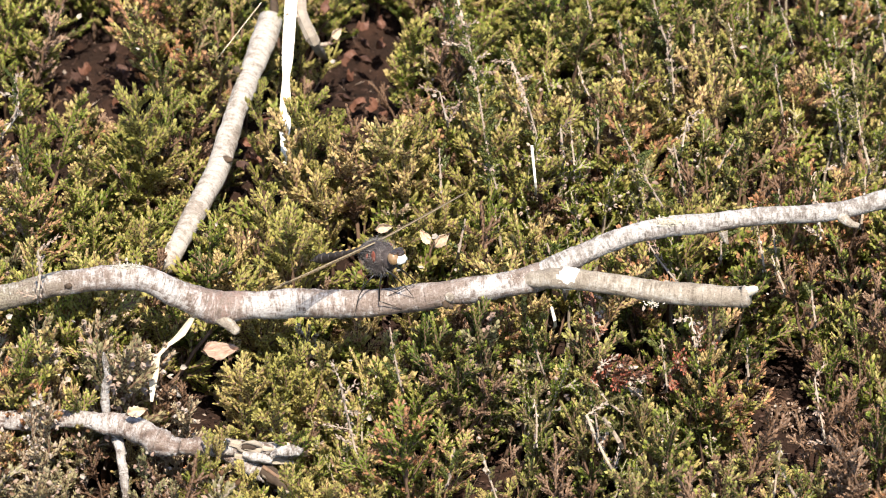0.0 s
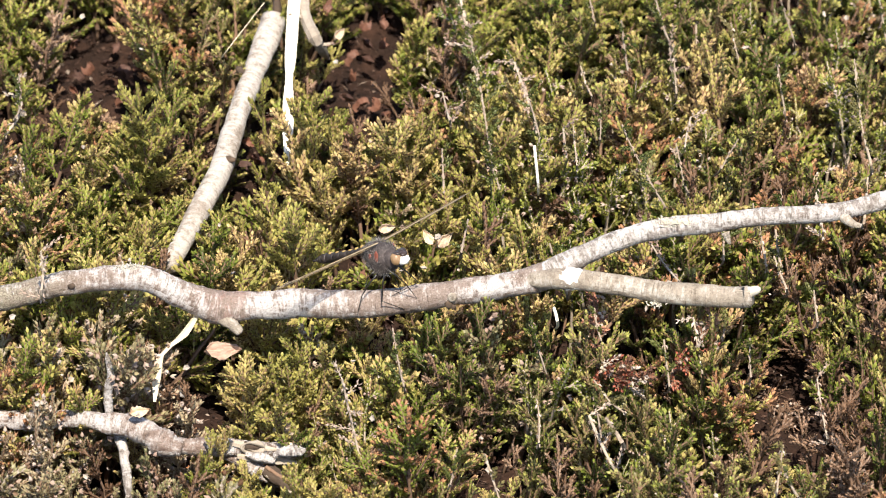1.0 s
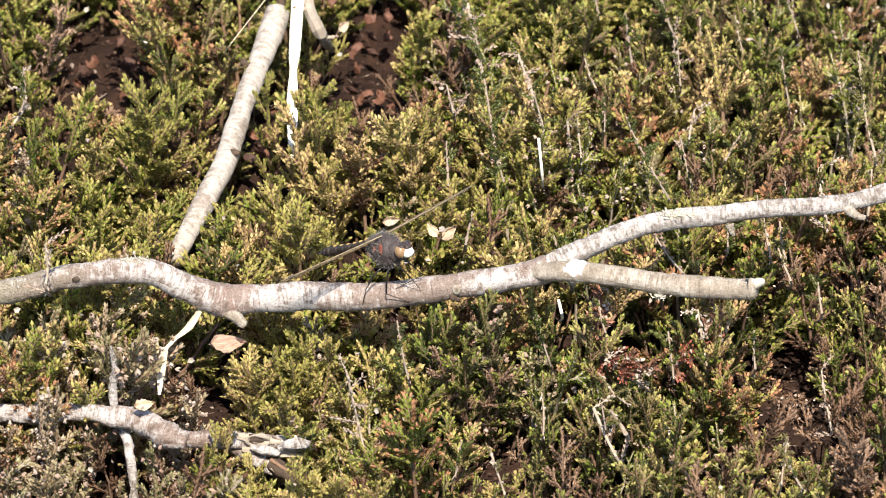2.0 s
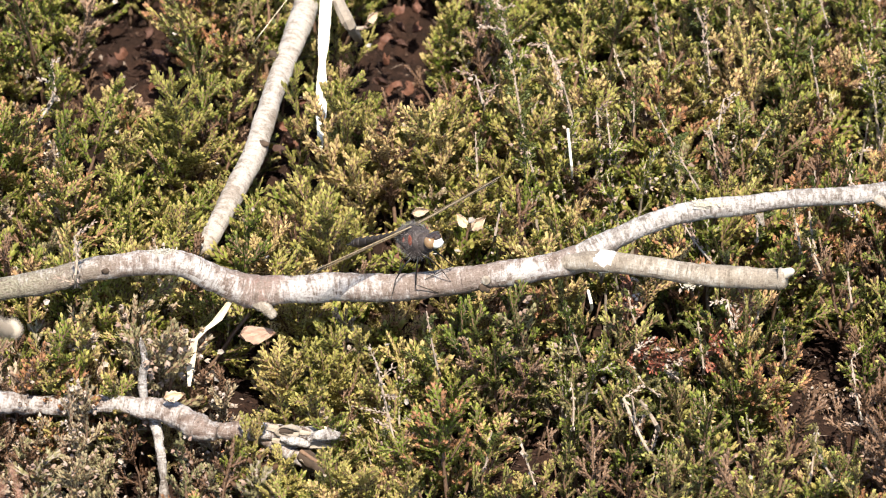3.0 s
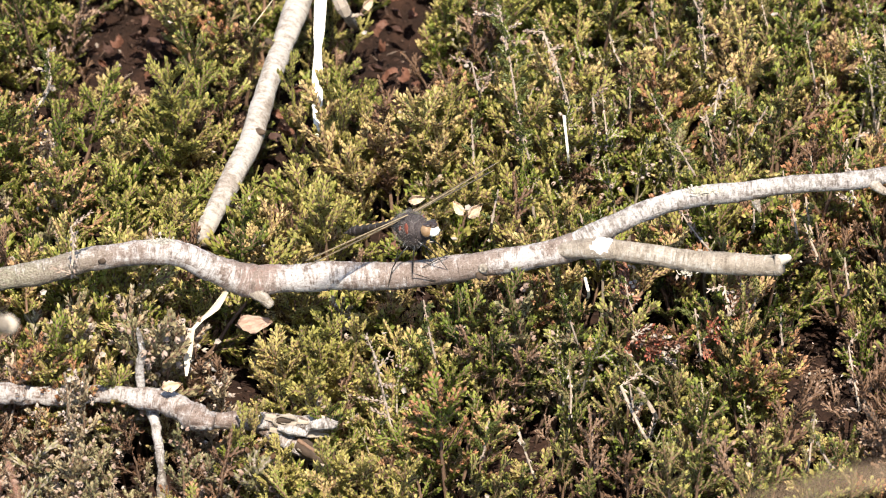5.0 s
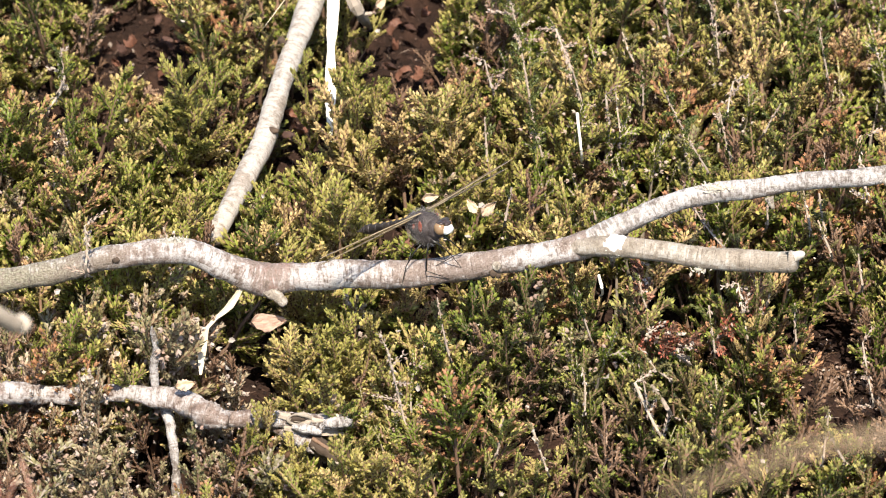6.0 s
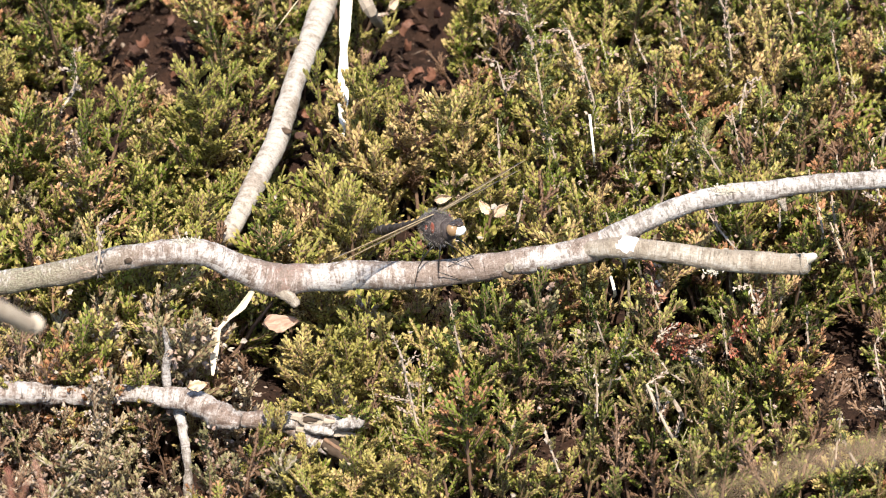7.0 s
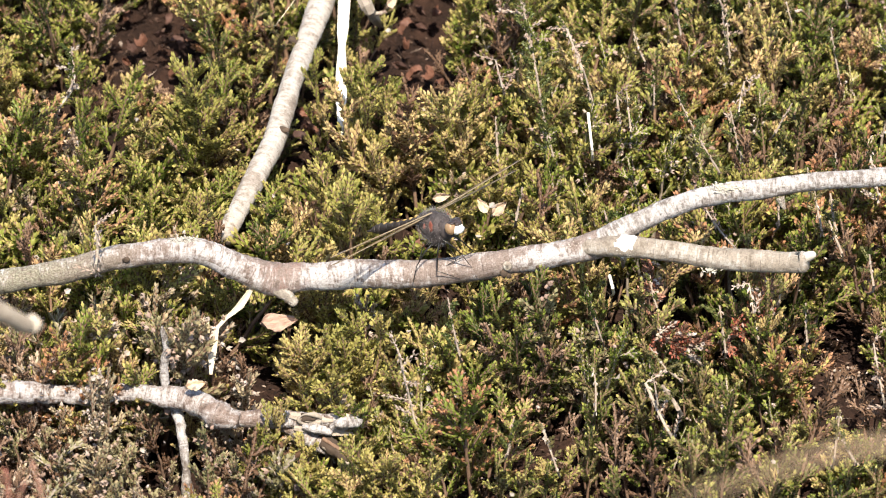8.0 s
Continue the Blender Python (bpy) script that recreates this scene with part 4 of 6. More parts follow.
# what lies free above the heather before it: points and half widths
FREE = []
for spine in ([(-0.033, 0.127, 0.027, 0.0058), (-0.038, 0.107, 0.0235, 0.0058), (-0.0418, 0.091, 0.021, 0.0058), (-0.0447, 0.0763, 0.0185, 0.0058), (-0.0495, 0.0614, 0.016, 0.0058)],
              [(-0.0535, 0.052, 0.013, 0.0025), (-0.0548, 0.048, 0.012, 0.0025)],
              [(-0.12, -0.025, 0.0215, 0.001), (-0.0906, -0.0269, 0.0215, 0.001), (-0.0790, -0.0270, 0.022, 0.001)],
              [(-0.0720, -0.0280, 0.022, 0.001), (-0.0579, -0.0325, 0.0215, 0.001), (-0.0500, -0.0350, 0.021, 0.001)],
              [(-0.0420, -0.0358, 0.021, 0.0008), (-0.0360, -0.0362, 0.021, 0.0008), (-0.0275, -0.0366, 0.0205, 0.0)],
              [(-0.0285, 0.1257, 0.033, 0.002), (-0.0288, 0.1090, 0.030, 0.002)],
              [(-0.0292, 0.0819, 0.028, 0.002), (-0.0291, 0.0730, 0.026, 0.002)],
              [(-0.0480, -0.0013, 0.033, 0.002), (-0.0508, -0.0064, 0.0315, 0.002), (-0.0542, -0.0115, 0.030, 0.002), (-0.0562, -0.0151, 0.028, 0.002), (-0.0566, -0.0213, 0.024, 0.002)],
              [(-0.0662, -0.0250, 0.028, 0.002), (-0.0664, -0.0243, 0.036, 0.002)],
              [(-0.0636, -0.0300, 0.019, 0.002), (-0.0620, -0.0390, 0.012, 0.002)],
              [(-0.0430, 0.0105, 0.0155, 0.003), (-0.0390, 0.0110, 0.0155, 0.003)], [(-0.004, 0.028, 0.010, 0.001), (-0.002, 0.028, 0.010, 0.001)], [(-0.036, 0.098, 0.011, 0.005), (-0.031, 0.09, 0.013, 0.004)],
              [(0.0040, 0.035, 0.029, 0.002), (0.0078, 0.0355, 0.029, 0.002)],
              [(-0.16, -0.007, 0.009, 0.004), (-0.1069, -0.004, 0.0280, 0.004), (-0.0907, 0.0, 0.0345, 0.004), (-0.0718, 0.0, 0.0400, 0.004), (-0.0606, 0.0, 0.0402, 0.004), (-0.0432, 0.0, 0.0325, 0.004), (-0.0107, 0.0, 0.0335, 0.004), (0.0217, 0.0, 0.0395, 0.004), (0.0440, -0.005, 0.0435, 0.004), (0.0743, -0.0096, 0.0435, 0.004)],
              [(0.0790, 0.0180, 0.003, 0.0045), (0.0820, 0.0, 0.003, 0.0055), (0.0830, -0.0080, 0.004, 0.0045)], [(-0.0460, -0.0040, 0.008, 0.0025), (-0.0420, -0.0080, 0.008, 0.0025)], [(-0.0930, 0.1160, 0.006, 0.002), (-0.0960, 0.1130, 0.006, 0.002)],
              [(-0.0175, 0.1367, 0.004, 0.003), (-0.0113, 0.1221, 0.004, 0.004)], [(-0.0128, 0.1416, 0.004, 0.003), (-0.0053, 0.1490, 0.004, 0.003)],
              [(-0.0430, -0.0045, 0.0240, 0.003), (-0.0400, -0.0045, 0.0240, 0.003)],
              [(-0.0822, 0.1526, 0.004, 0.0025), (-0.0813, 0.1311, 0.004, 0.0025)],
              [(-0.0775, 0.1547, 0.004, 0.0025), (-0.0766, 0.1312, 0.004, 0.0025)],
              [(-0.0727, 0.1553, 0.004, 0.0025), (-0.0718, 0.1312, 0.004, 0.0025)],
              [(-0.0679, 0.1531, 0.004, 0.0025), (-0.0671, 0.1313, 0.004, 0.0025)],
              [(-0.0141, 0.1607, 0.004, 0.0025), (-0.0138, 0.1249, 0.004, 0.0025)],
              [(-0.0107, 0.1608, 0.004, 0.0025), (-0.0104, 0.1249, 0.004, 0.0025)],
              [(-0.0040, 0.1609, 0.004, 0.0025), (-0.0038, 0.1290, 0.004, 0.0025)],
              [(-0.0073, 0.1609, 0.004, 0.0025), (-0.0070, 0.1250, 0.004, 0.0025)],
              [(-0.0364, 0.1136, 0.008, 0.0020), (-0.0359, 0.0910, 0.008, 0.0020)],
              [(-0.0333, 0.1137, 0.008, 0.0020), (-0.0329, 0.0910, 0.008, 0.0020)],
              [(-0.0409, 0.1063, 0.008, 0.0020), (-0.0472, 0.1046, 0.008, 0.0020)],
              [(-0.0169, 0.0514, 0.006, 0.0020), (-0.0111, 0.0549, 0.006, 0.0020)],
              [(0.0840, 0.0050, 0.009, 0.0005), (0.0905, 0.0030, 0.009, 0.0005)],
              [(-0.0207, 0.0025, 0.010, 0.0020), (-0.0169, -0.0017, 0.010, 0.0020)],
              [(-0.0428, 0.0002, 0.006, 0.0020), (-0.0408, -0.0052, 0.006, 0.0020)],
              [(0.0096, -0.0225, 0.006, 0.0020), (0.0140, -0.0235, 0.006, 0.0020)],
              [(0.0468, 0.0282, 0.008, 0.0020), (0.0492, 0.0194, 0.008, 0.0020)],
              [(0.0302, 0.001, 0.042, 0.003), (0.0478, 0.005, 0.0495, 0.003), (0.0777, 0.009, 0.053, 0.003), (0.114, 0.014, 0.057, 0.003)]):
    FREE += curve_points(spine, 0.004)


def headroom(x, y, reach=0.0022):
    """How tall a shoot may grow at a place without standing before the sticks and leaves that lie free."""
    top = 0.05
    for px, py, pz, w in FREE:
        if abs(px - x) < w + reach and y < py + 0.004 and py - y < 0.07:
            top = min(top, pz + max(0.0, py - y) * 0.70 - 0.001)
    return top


TALL = {"green": 0.038, "deep": 0.040, "olive": 0.036, "red": 0.036, "brown": 0.034, "flower": 0.032, "wiry": 0.046, "dead": 0.030, "low": 0.017, "grey_low": 0.018, "spray": 0.040, "warm": 0.040, "gold": 0.038}


def plant(kind, at, spots, rng, scale=1.0, group="heather plants"):
    """One heather plant: shoots that spread from its root. spots: foot of each shoot from the root, and how tall it is."""
    root = thing("heather_plant", LABELS[kind], "heather", group, at)
    root.empty_display_size = 0.01
    for x, y, tall, sort in spots:
        ob = new("shoot", rng.choice(SHOOTS[sort]))
        ob.parent = root
        k, low = tall * scale, 1.0
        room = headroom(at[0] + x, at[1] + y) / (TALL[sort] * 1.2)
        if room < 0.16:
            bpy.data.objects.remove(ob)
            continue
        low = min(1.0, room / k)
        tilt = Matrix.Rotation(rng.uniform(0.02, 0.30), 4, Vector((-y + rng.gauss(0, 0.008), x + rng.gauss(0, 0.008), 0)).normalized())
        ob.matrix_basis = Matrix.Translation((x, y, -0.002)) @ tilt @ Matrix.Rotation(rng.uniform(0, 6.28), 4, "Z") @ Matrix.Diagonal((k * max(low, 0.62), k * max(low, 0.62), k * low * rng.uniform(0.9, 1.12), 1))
    return root


def build_heather():
    rng = random.Random(42)
    cell = 0.034
    x0, x1, y0, y1 = -0.120, 0.124, -0.097, 0.178
    roots = {}
    nx, ny = int((x1 - x0) / cell) + 1, int((y1 - y0) / cell) + 1
    for j in range(ny):
        for i in range(nx):
            roots[(i, j)] = (x0 + (i + rng.uniform(0.2, 0.8)) * cell, y0 + (j + rng.uniform(0.2, 0.8)) * cell)
    feet = {key: [] for key in roots}
    step = 0.0072
    y = y0
    while y < y1:
        x = x0
        while x < x1:
            px, py = x + rng.uniform(-0.45, 0.45) * step, y + rng.uniform(-0.45, 0.45) * step
            x += step
            if rng.random() > open_share(px, py) * density(px, py):
                continue
            key = min(roots, key=lambda k: (roots[k][0] - px) ** 2 + (roots[k][1] - py) ** 2)
            feet[key].append((px, py))
        y += step
    under = {key: [] for key in roots}
    for i in range(800):
        px, py = rng.uniform(x0, x1), rng.uniform(y0, y1)
        if rng.random() > max(0.16, open_share(px, py)) * density(px, py):
            continue
        key = min(roots, key=lambda k: (roots[k][0] - px) ** 2 + (roots[k][1] - py) ** 2)
        under[key].append((px, py))
    for key, spots in feet.items():
        if not spots and not under[key]:
            continue
        rx, ry = roots[key]
        main = pick(rng, kinds_at(rx, ry))
        rows = []
        vigour = rng.uniform(0.80, 1.12)
        for px, py in spots:
            px, py = rx + (px - rx) * 0.84, ry + (py - ry) * 0.84
            sort = main if rng.random() < 0.45 else pick(rng, kinds_at(px, py))
            rows.append((px - rx, py - ry, vigour * rng.uniform(0.56, 1.10), sort))
        for px, py in under[key]:
            # gaps get withered shoots; front right gets them as dark colour for shade
            if open_share(px, py) < 1 or (px > 0.0 and py < 0.012 and rng.random() < 0.6):
                rows.append((px - rx, py - ry, rng.uniform(0.3, 0.6), pick(rng, {"brown": 3, "dead": 3})))
            else:
                rows.append((px - rx, py - ry, rng.uniform(0.45, 0.8), "brown") if rng.random() < 0.35 else (px - rx, py - ry, rng.uniform(0.8, 1.45), "grey_low" if py < 0.01 and px < -0.03 else "low"))
        plant(main, (rx, ry, 0), rows, rng)


build_heather()


def build_tall_plants():
    """Single plants that stand out above the rest."""
    rng = random.Random(31)
    for x, y, kind in ((-0.061, 0.0757, "gold"), (-0.0886, 0.0474, "warm"), (0.0853, 0.1104, "red"), (0.0940, 0.0583, "red"), (0.0535, 0.0787, "red"), (0.0394, 0.0927, "brown"), (-0.005, 0.0872, "gold"), (0.0022, 0.0732, "spray"), (-0.0191, 0.0681, "gold"),
                       (-0.0514, 0.0676, "spray"), (0.012, 0.1189, "wiry"), (0.0153, 0.1056, "wiry"), (0.0263, 0.0913, "wiry"), (0.0287, 0.0724, "wiry"), (0.0831, -0.0271, "gold"), (0.0668, -0.0166, "red"), (0.0552, -0.0359, "wiry"), (0.0956, -0.0247, "brown"),
                       (-0.0192, -0.0179, "spray"), (-0.0154, -0.0285, "wiry"), (0.0179, -0.0259, "deep"), (0.0019, -0.043, "warm"), (-0.0838, 0.0137, "spray"), (-0.0728, 0.0228, "gold"), (0.0752, 0.1066, "deep"), (0.0462, 0.1061, "wiry"),
                       (-0.0690, 0.0950, "spray"), (-0.1020, 0.0700, "warm"), (-0.0950, 0.0950, "gold"), (0.0300, 0.0250, "spray"), (-0.0250, 0.0300, "gold"), (-0.0120, 0.0450, "spray"), (0.0600, 0.0350, "spray"), (0.0100, -0.0580, "deep"), (-0.0350, -0.0560, "gold"), (0.0937, 0.0680, "red"), (0.0930, 0.0530, "red"), (0.0870, -0.0560, "red"), (0.1010, -0.0480, "brown"), (0.1040, -0.0400, "brown")):
        rows = [(0.0, 0.0, 0.98 * 0.04 / TALL[kind], kind)]
        rows += [(rng.gauss(0, 0.005), rng.gauss(0.003, 0.004), rng.uniform(0.6, 0.85) * 0.04 / TALL[kind], kind) for k in range(1 if kind in ("spray", "warm", "gold") else 3)]
        plant(kind, (x, y, 0), rows, rng)


build_tall_plants()


def sprig(rng, tip, kind, slim, label=""):
    """One heather shoot set so that its topmost leaf is at tip."""
    me = rng.choice(SHOOTS[kind])
    top = max((v.co for v in me.vertices), key=lambda p: p.z)
    turn = Matrix.Rotation(rng.uniform(0, 6.28), 4, "Z") @ Matrix.Diagonal((slim, slim, (tip[2] + 0.002) / top.z, 1))
    off = turn @ top
    root = thing("heather_plant", label or LABELS[kind], "heather", "heather plants", (tip[0] - off.x, tip[1] - off.y, 0))
    ob = new("shoot", me)
    ob.parent = root
    ob.matrix_basis = Matrix.Translation((0, 0, -0.002)) @ turn


def build_front_sprigs():
    """Single shoots that cross before the branches and the white blade, and the heather that closes up before the branch."""
    rng = random.Random(71)
    for tip, kind, slim in (((-0.0290, 0.0721, 0.044), "green", 0.85), ((-0.0262, 0.0684, 0.043), "olive", 0.85), ((-0.0782, -0.0360, 0.038), "flower", 0.8), ((-0.0821, -0.0371, 0.038), "flower", 0.7),
                            ((-0.0449, -0.0413, 0.033), "olive", 0.7), ((-0.0388, -0.0409, 0.033), "olive", 0.7), ((-0.0248, -0.0586, 0.030), "gold", 0.7), ((-0.0340, 0.0870, 0.040), "olive", 0.7), ((-0.0468, 0.0467, 0.030), "green", 0.8),
                            ((-0.0533, -0.0651, 0.030), "warm", 0.7), ((-0.0607, 0.0724, 0.045), "gold", 1.0), ((0.0665, -0.0180, 0.040), "gold", 0.7)):
        sprig(rng, tip, kind, slim)
    for i in range(9):
        x = -0.108 + 0.0056 * i
        if not -0.066 < x < -0.059:
            sprig(rng, (x, -0.0345 + rng.uniform(-0.001, 0.001), 0.0255 + rng.uniform(-0.002, 0.0005)), ("flower", "flower", "brown", "flower", "red")[i % 5], 0.8)
    for i in range(9):
        x, y = rng.uniform(0.074, 0.092), rng.uniform(-0.008, 0.024)
        root = thing("heather_plant", LABELS["dead"], "heather", "heather plants", (x, y, 0))
        ob = new("shoot", rng.choice(SHOOTS["dead"]))
        ob.parent = root
        ob.matrix_basis = Matrix.Translation((0, 0, -0.002)) @ Matrix.Rotation(rng.uniform(0, 6.28), 4, "Z") @ Matrix.Rotation(rng.uniform(0.3, 1.0), 4, "X") @ Matrix.Diagonal((0.6, 0.6, rng.uniform(0.2, 0.35), 1))
    for i in range(44):
        x = -0.108 + 0.0066 * (i % 27) + rng.uniform(-0.002, 0.002)
        y = (-0.0085 if i < 27 else -0.0165) + rng.uniform(-0.002, 0.002) + (-0.006 if x > 0.03 else 0)
        kind = pick(rng, kinds_at(x, y))
        if kind == "dead" or -0.049 < x < -0.034 or -0.016 < x < -0.004:
            continue
        plant(kind, (x, y, 0), [(0.0, 0.0, 1.15 * 0.038 / TALL[kind], kind), (rng.gauss(0, 0.002), -0.004, 0.036 / TALL[kind], kind)], rng)


build_front_sprigs()


def build_rusty_sprays():
    """Withered rust-red sprays lying aslant on the heather."""
    rng = random.Random(17)
    for foot, tip in (((0.0601, -0.0067, 0.0260), (0.0697, -0.0092, 0.0360)), ((0.0388, -0.0055, 0.0260), (0.0499, -0.0330, 0.0360)), ((0.0401, -0.0021, 0.0260), (0.0469, 0.0017, 0.0360)), ((0.0556, -0.0111, 0.0260), (0.0650, -0.0196, 0.0360)), ):
        a, b = Vector(foot), Vector(tip)
        root = thing("heather_spray", "withered rust-red heather spray lying aslant", "heather", "withered sprays", (a.x, a.y, 0))
        s = Soup()
        tube(s, [(0.001, a.z * 1.4, -0.003, 0.0005), (0.0005, a.z * 0.55, a.z * 0.6, 0.00045), (0, 0, a.z, 0.0004)], 5, 0.003)
        mesh_object("stem", s.build("stem", [M_PALE]), root, "bare grey stem")
        for k in range(2):
            ob = new("shoot", SHOOTS["rust"][k])
            ob.parent = root
            d = (b - a + Vector((rng.gauss(0, 0.002), rng.gauss(0, 0.002), rng.gauss(0, 0.002)))).normalized()
            q = d.to_track_quat("Z", "Y").to_matrix().to_4x4()
            f = (b - a).length / 0.021 * (1.0 - 0.25 * k)
            ob.matrix_basis = Matrix.Translation((0, 0, a.z)) @ q @ Matrix.Diagonal((0.85, 0.85, f, 1))


build_rusty_sprays()


# ---------------------------------------------------------------- stalks and litter
STALKS = [
    ("grey", [(-0.0816, -0.0082, 0.0560, 0.00022), (-0.0812, -0.0086, 0.0500, 0.00026), (-0.0815, -0.0092, 0.0440, 0.00028)]),
    ("white", [(0.0274, 0.0559, 0.0420, 0.00035), (0.0284, 0.0494, 0.0340, 0.00028)]),
    ("white", [(0.0312, -0.0053, 0.0400, 0.00036), (0.0321, -0.0061, 0.0360, 0.00034)]),
    ("straw", [(-0.0354, 0.1182, 0.0400, 0.0001), (-0.0449, 0.1042, 0.0340, 0.0001)]),
    ("grey", [(0.0101, 0.1188, 0.0440, 0.00035), (0.0140, 0.1027, 0.0340, 0.00035), (0.0159, 0.0988, 0.0240, 0.00028)]),
    ("wire", [(0.0098, 0.1108, 0.0460, 0.00020), (0.0130, 0.0975, 0.0430, 0.00022), (0.0156, 0.0781, 0.0400, 0.00023), (0.0181, 0.0544, 0.0370, 0.00024), (0.0203, 0.0465, 0.0340, 0.00026)]),
    ("wire", [(0.0213, 0.0943, 0.0430, 0.00018), (0.0244, 0.0889, 0.0400, 0.00019), (0.0262, 0.0845, 0.0370, 0.00021), (0.0291, 0.0700, 0.0340, 0.00022)]),
    ("wire", [(0.0363, 0.0629, 0.0430, 0.00016), (0.0368, 0.0608, 0.0385, 0.00019), (0.0372, 0.0583, 0.0340, 0.00021)]),
    ("wire", [(0.0473, 0.0590, 0.0460, 0.00018), (0.0496, 0.0543, 0.0427, 0.00019), (0.0541, 0.0438, 0.0393, 0.00021), (0.0572, 0.0392, 0.0360, 0.00022)]),
    ("wire", [(0.0425, 0.0716, 0.0430, 0.00016), (0.0428, 0.0714, 0.0385, 0.00019), (0.0426, 0.0688, 0.0340, 0.00021)]),
    ("wire", [(0.1018, 0.0916, 0.0430, 0.00026), (0.1027, 0.0707, 0.0385, 0.00028), (0.1046, 0.0587, 0.0340, 0.00032)]),
    ("wire", [(0.1088, 0.1171, 0.0430, 0.00024), (0.1100, 0.1095, 0.0385, 0.00027), (0.1106, 0.1067, 0.0340, 0.00030)]),
    ("wire", [(0.0738, 0.0579, 0.0430, 0.00018), (0.0717, 0.0579, 0.0385, 0.00020), (0.0697, 0.0579, 0.0340, 0.00022)]),
    ("wire", [(0.0419, -0.0465, 0.0400, 0.00036), (0.0437, -0.0465, 0.0370, 0.00040), (0.0459, -0.0486, 0.0340, 0.00045)]),
    ("wire", [(0.0270, -0.0395, 0.0400, 0.00016), (0.0276, -0.0412, 0.0360, 0.00019), (0.0274, -0.0461, 0.0320, 0.00021)]),
    ("wire", [(0.0343, 0.0045, 0.0400, 0.00018), (0.0348, 0.0030, 0.0380, 0.00022)]),
    ("wire", [(0.0401, -0.0052, 0.0400, 0.00018), (0.0407, -0.0085, 0.0370, 0.00020), (0.0419, -0.0107, 0.0340, 0.00022)]),
    ("wire", [(0.0551, -0.0168, 0.0400, 0.00018), (0.0557, -0.0197, 0.0360, 0.00020), (0.0563, -0.0248, 0.0320, 0.00022)]),
    ("wire", [(-0.0044, -0.0163, 0.0420, 0.00018), (-0.0031, -0.0234, 0.0380, 0.00020), (-0.0016, -0.0284, 0.0340, 0.00022)]),
    ("wire", [(-0.0911, 0.0824, 0.0430, 0.00018), (-0.0906, 0.0751, 0.0385, 0.00020), (-0.0920, 0.0760, 0.0340, 0.00022)]),
    ("grey", [(0.0230, 0.0875, 0.0440, 0.00028), (0.0276, 0.0791, 0.0340, 0.00028), (0.0306, 0.0690, 0.0220, 0.00023)]),
    ("grey", [(0.0384, -0.0400, 0.0360, 0.00035), (0.0414, -0.0432, 0.0300, 0.00035), (0.0444, -0.0443, 0.0240, 0.00028)]),
    ("grey", [(-0.0153, -0.0328, 0.0400, 0.00028), (-0.0128, -0.0323, 0.0260, 0.00028), (-0.0103, -0.0326, 0.0140, 0.00023)]),
    ("grey", [(0.0415, -0.0193, 0.0340, 0.00035), (0.0467, -0.0172, 0.0280, 0.00035), (0.0513, -0.0141, 0.0220, 0.00028)]),
    ("grey", [(-0.0947, 0.0749, 0.0300, 0.00028), (-0.0909, 0.0796, 0.0340, 0.00028), (-0.0918, 0.0877, 0.0380, 0.00023)]),
    ("grey", [(-0.0224, 0.1155, 0.0300, 0.00137), (-0.0258, 0.1215, 0.0340, 0.00137), (-0.0267, 0.1332, 0.0360, 0.00110)]),
]


def more_stems():
    """Thin bleached stems that rise all over the duller, drier part of the heath."""
    rng = random.Random(83)
    for i in range(46):
        x, y = rng.uniform(0.004, 0.116), rng.uniform(-0.070, 0.135)
        if x < 0.03 and 0.0 < y < 0.03:
            continue
        top, run, r = rng.uniform(0.036, 0.044), rng.uniform(0.006, 0.013), rng.uniform(0.00014, 0.00026)
        lean = rng.gauss(0.002, 0.0025)
        STALKS.append(("wire" if i % 4 else "grey", [(x, y, top, r), (x + lean * 0.5, y - run * 0.3 + rng.gauss(0, 0.001), top - run * 0.5, r * 1.1), (x + lean, y - run * 0.5, top - run, r * 1.2)]))


more_stems()


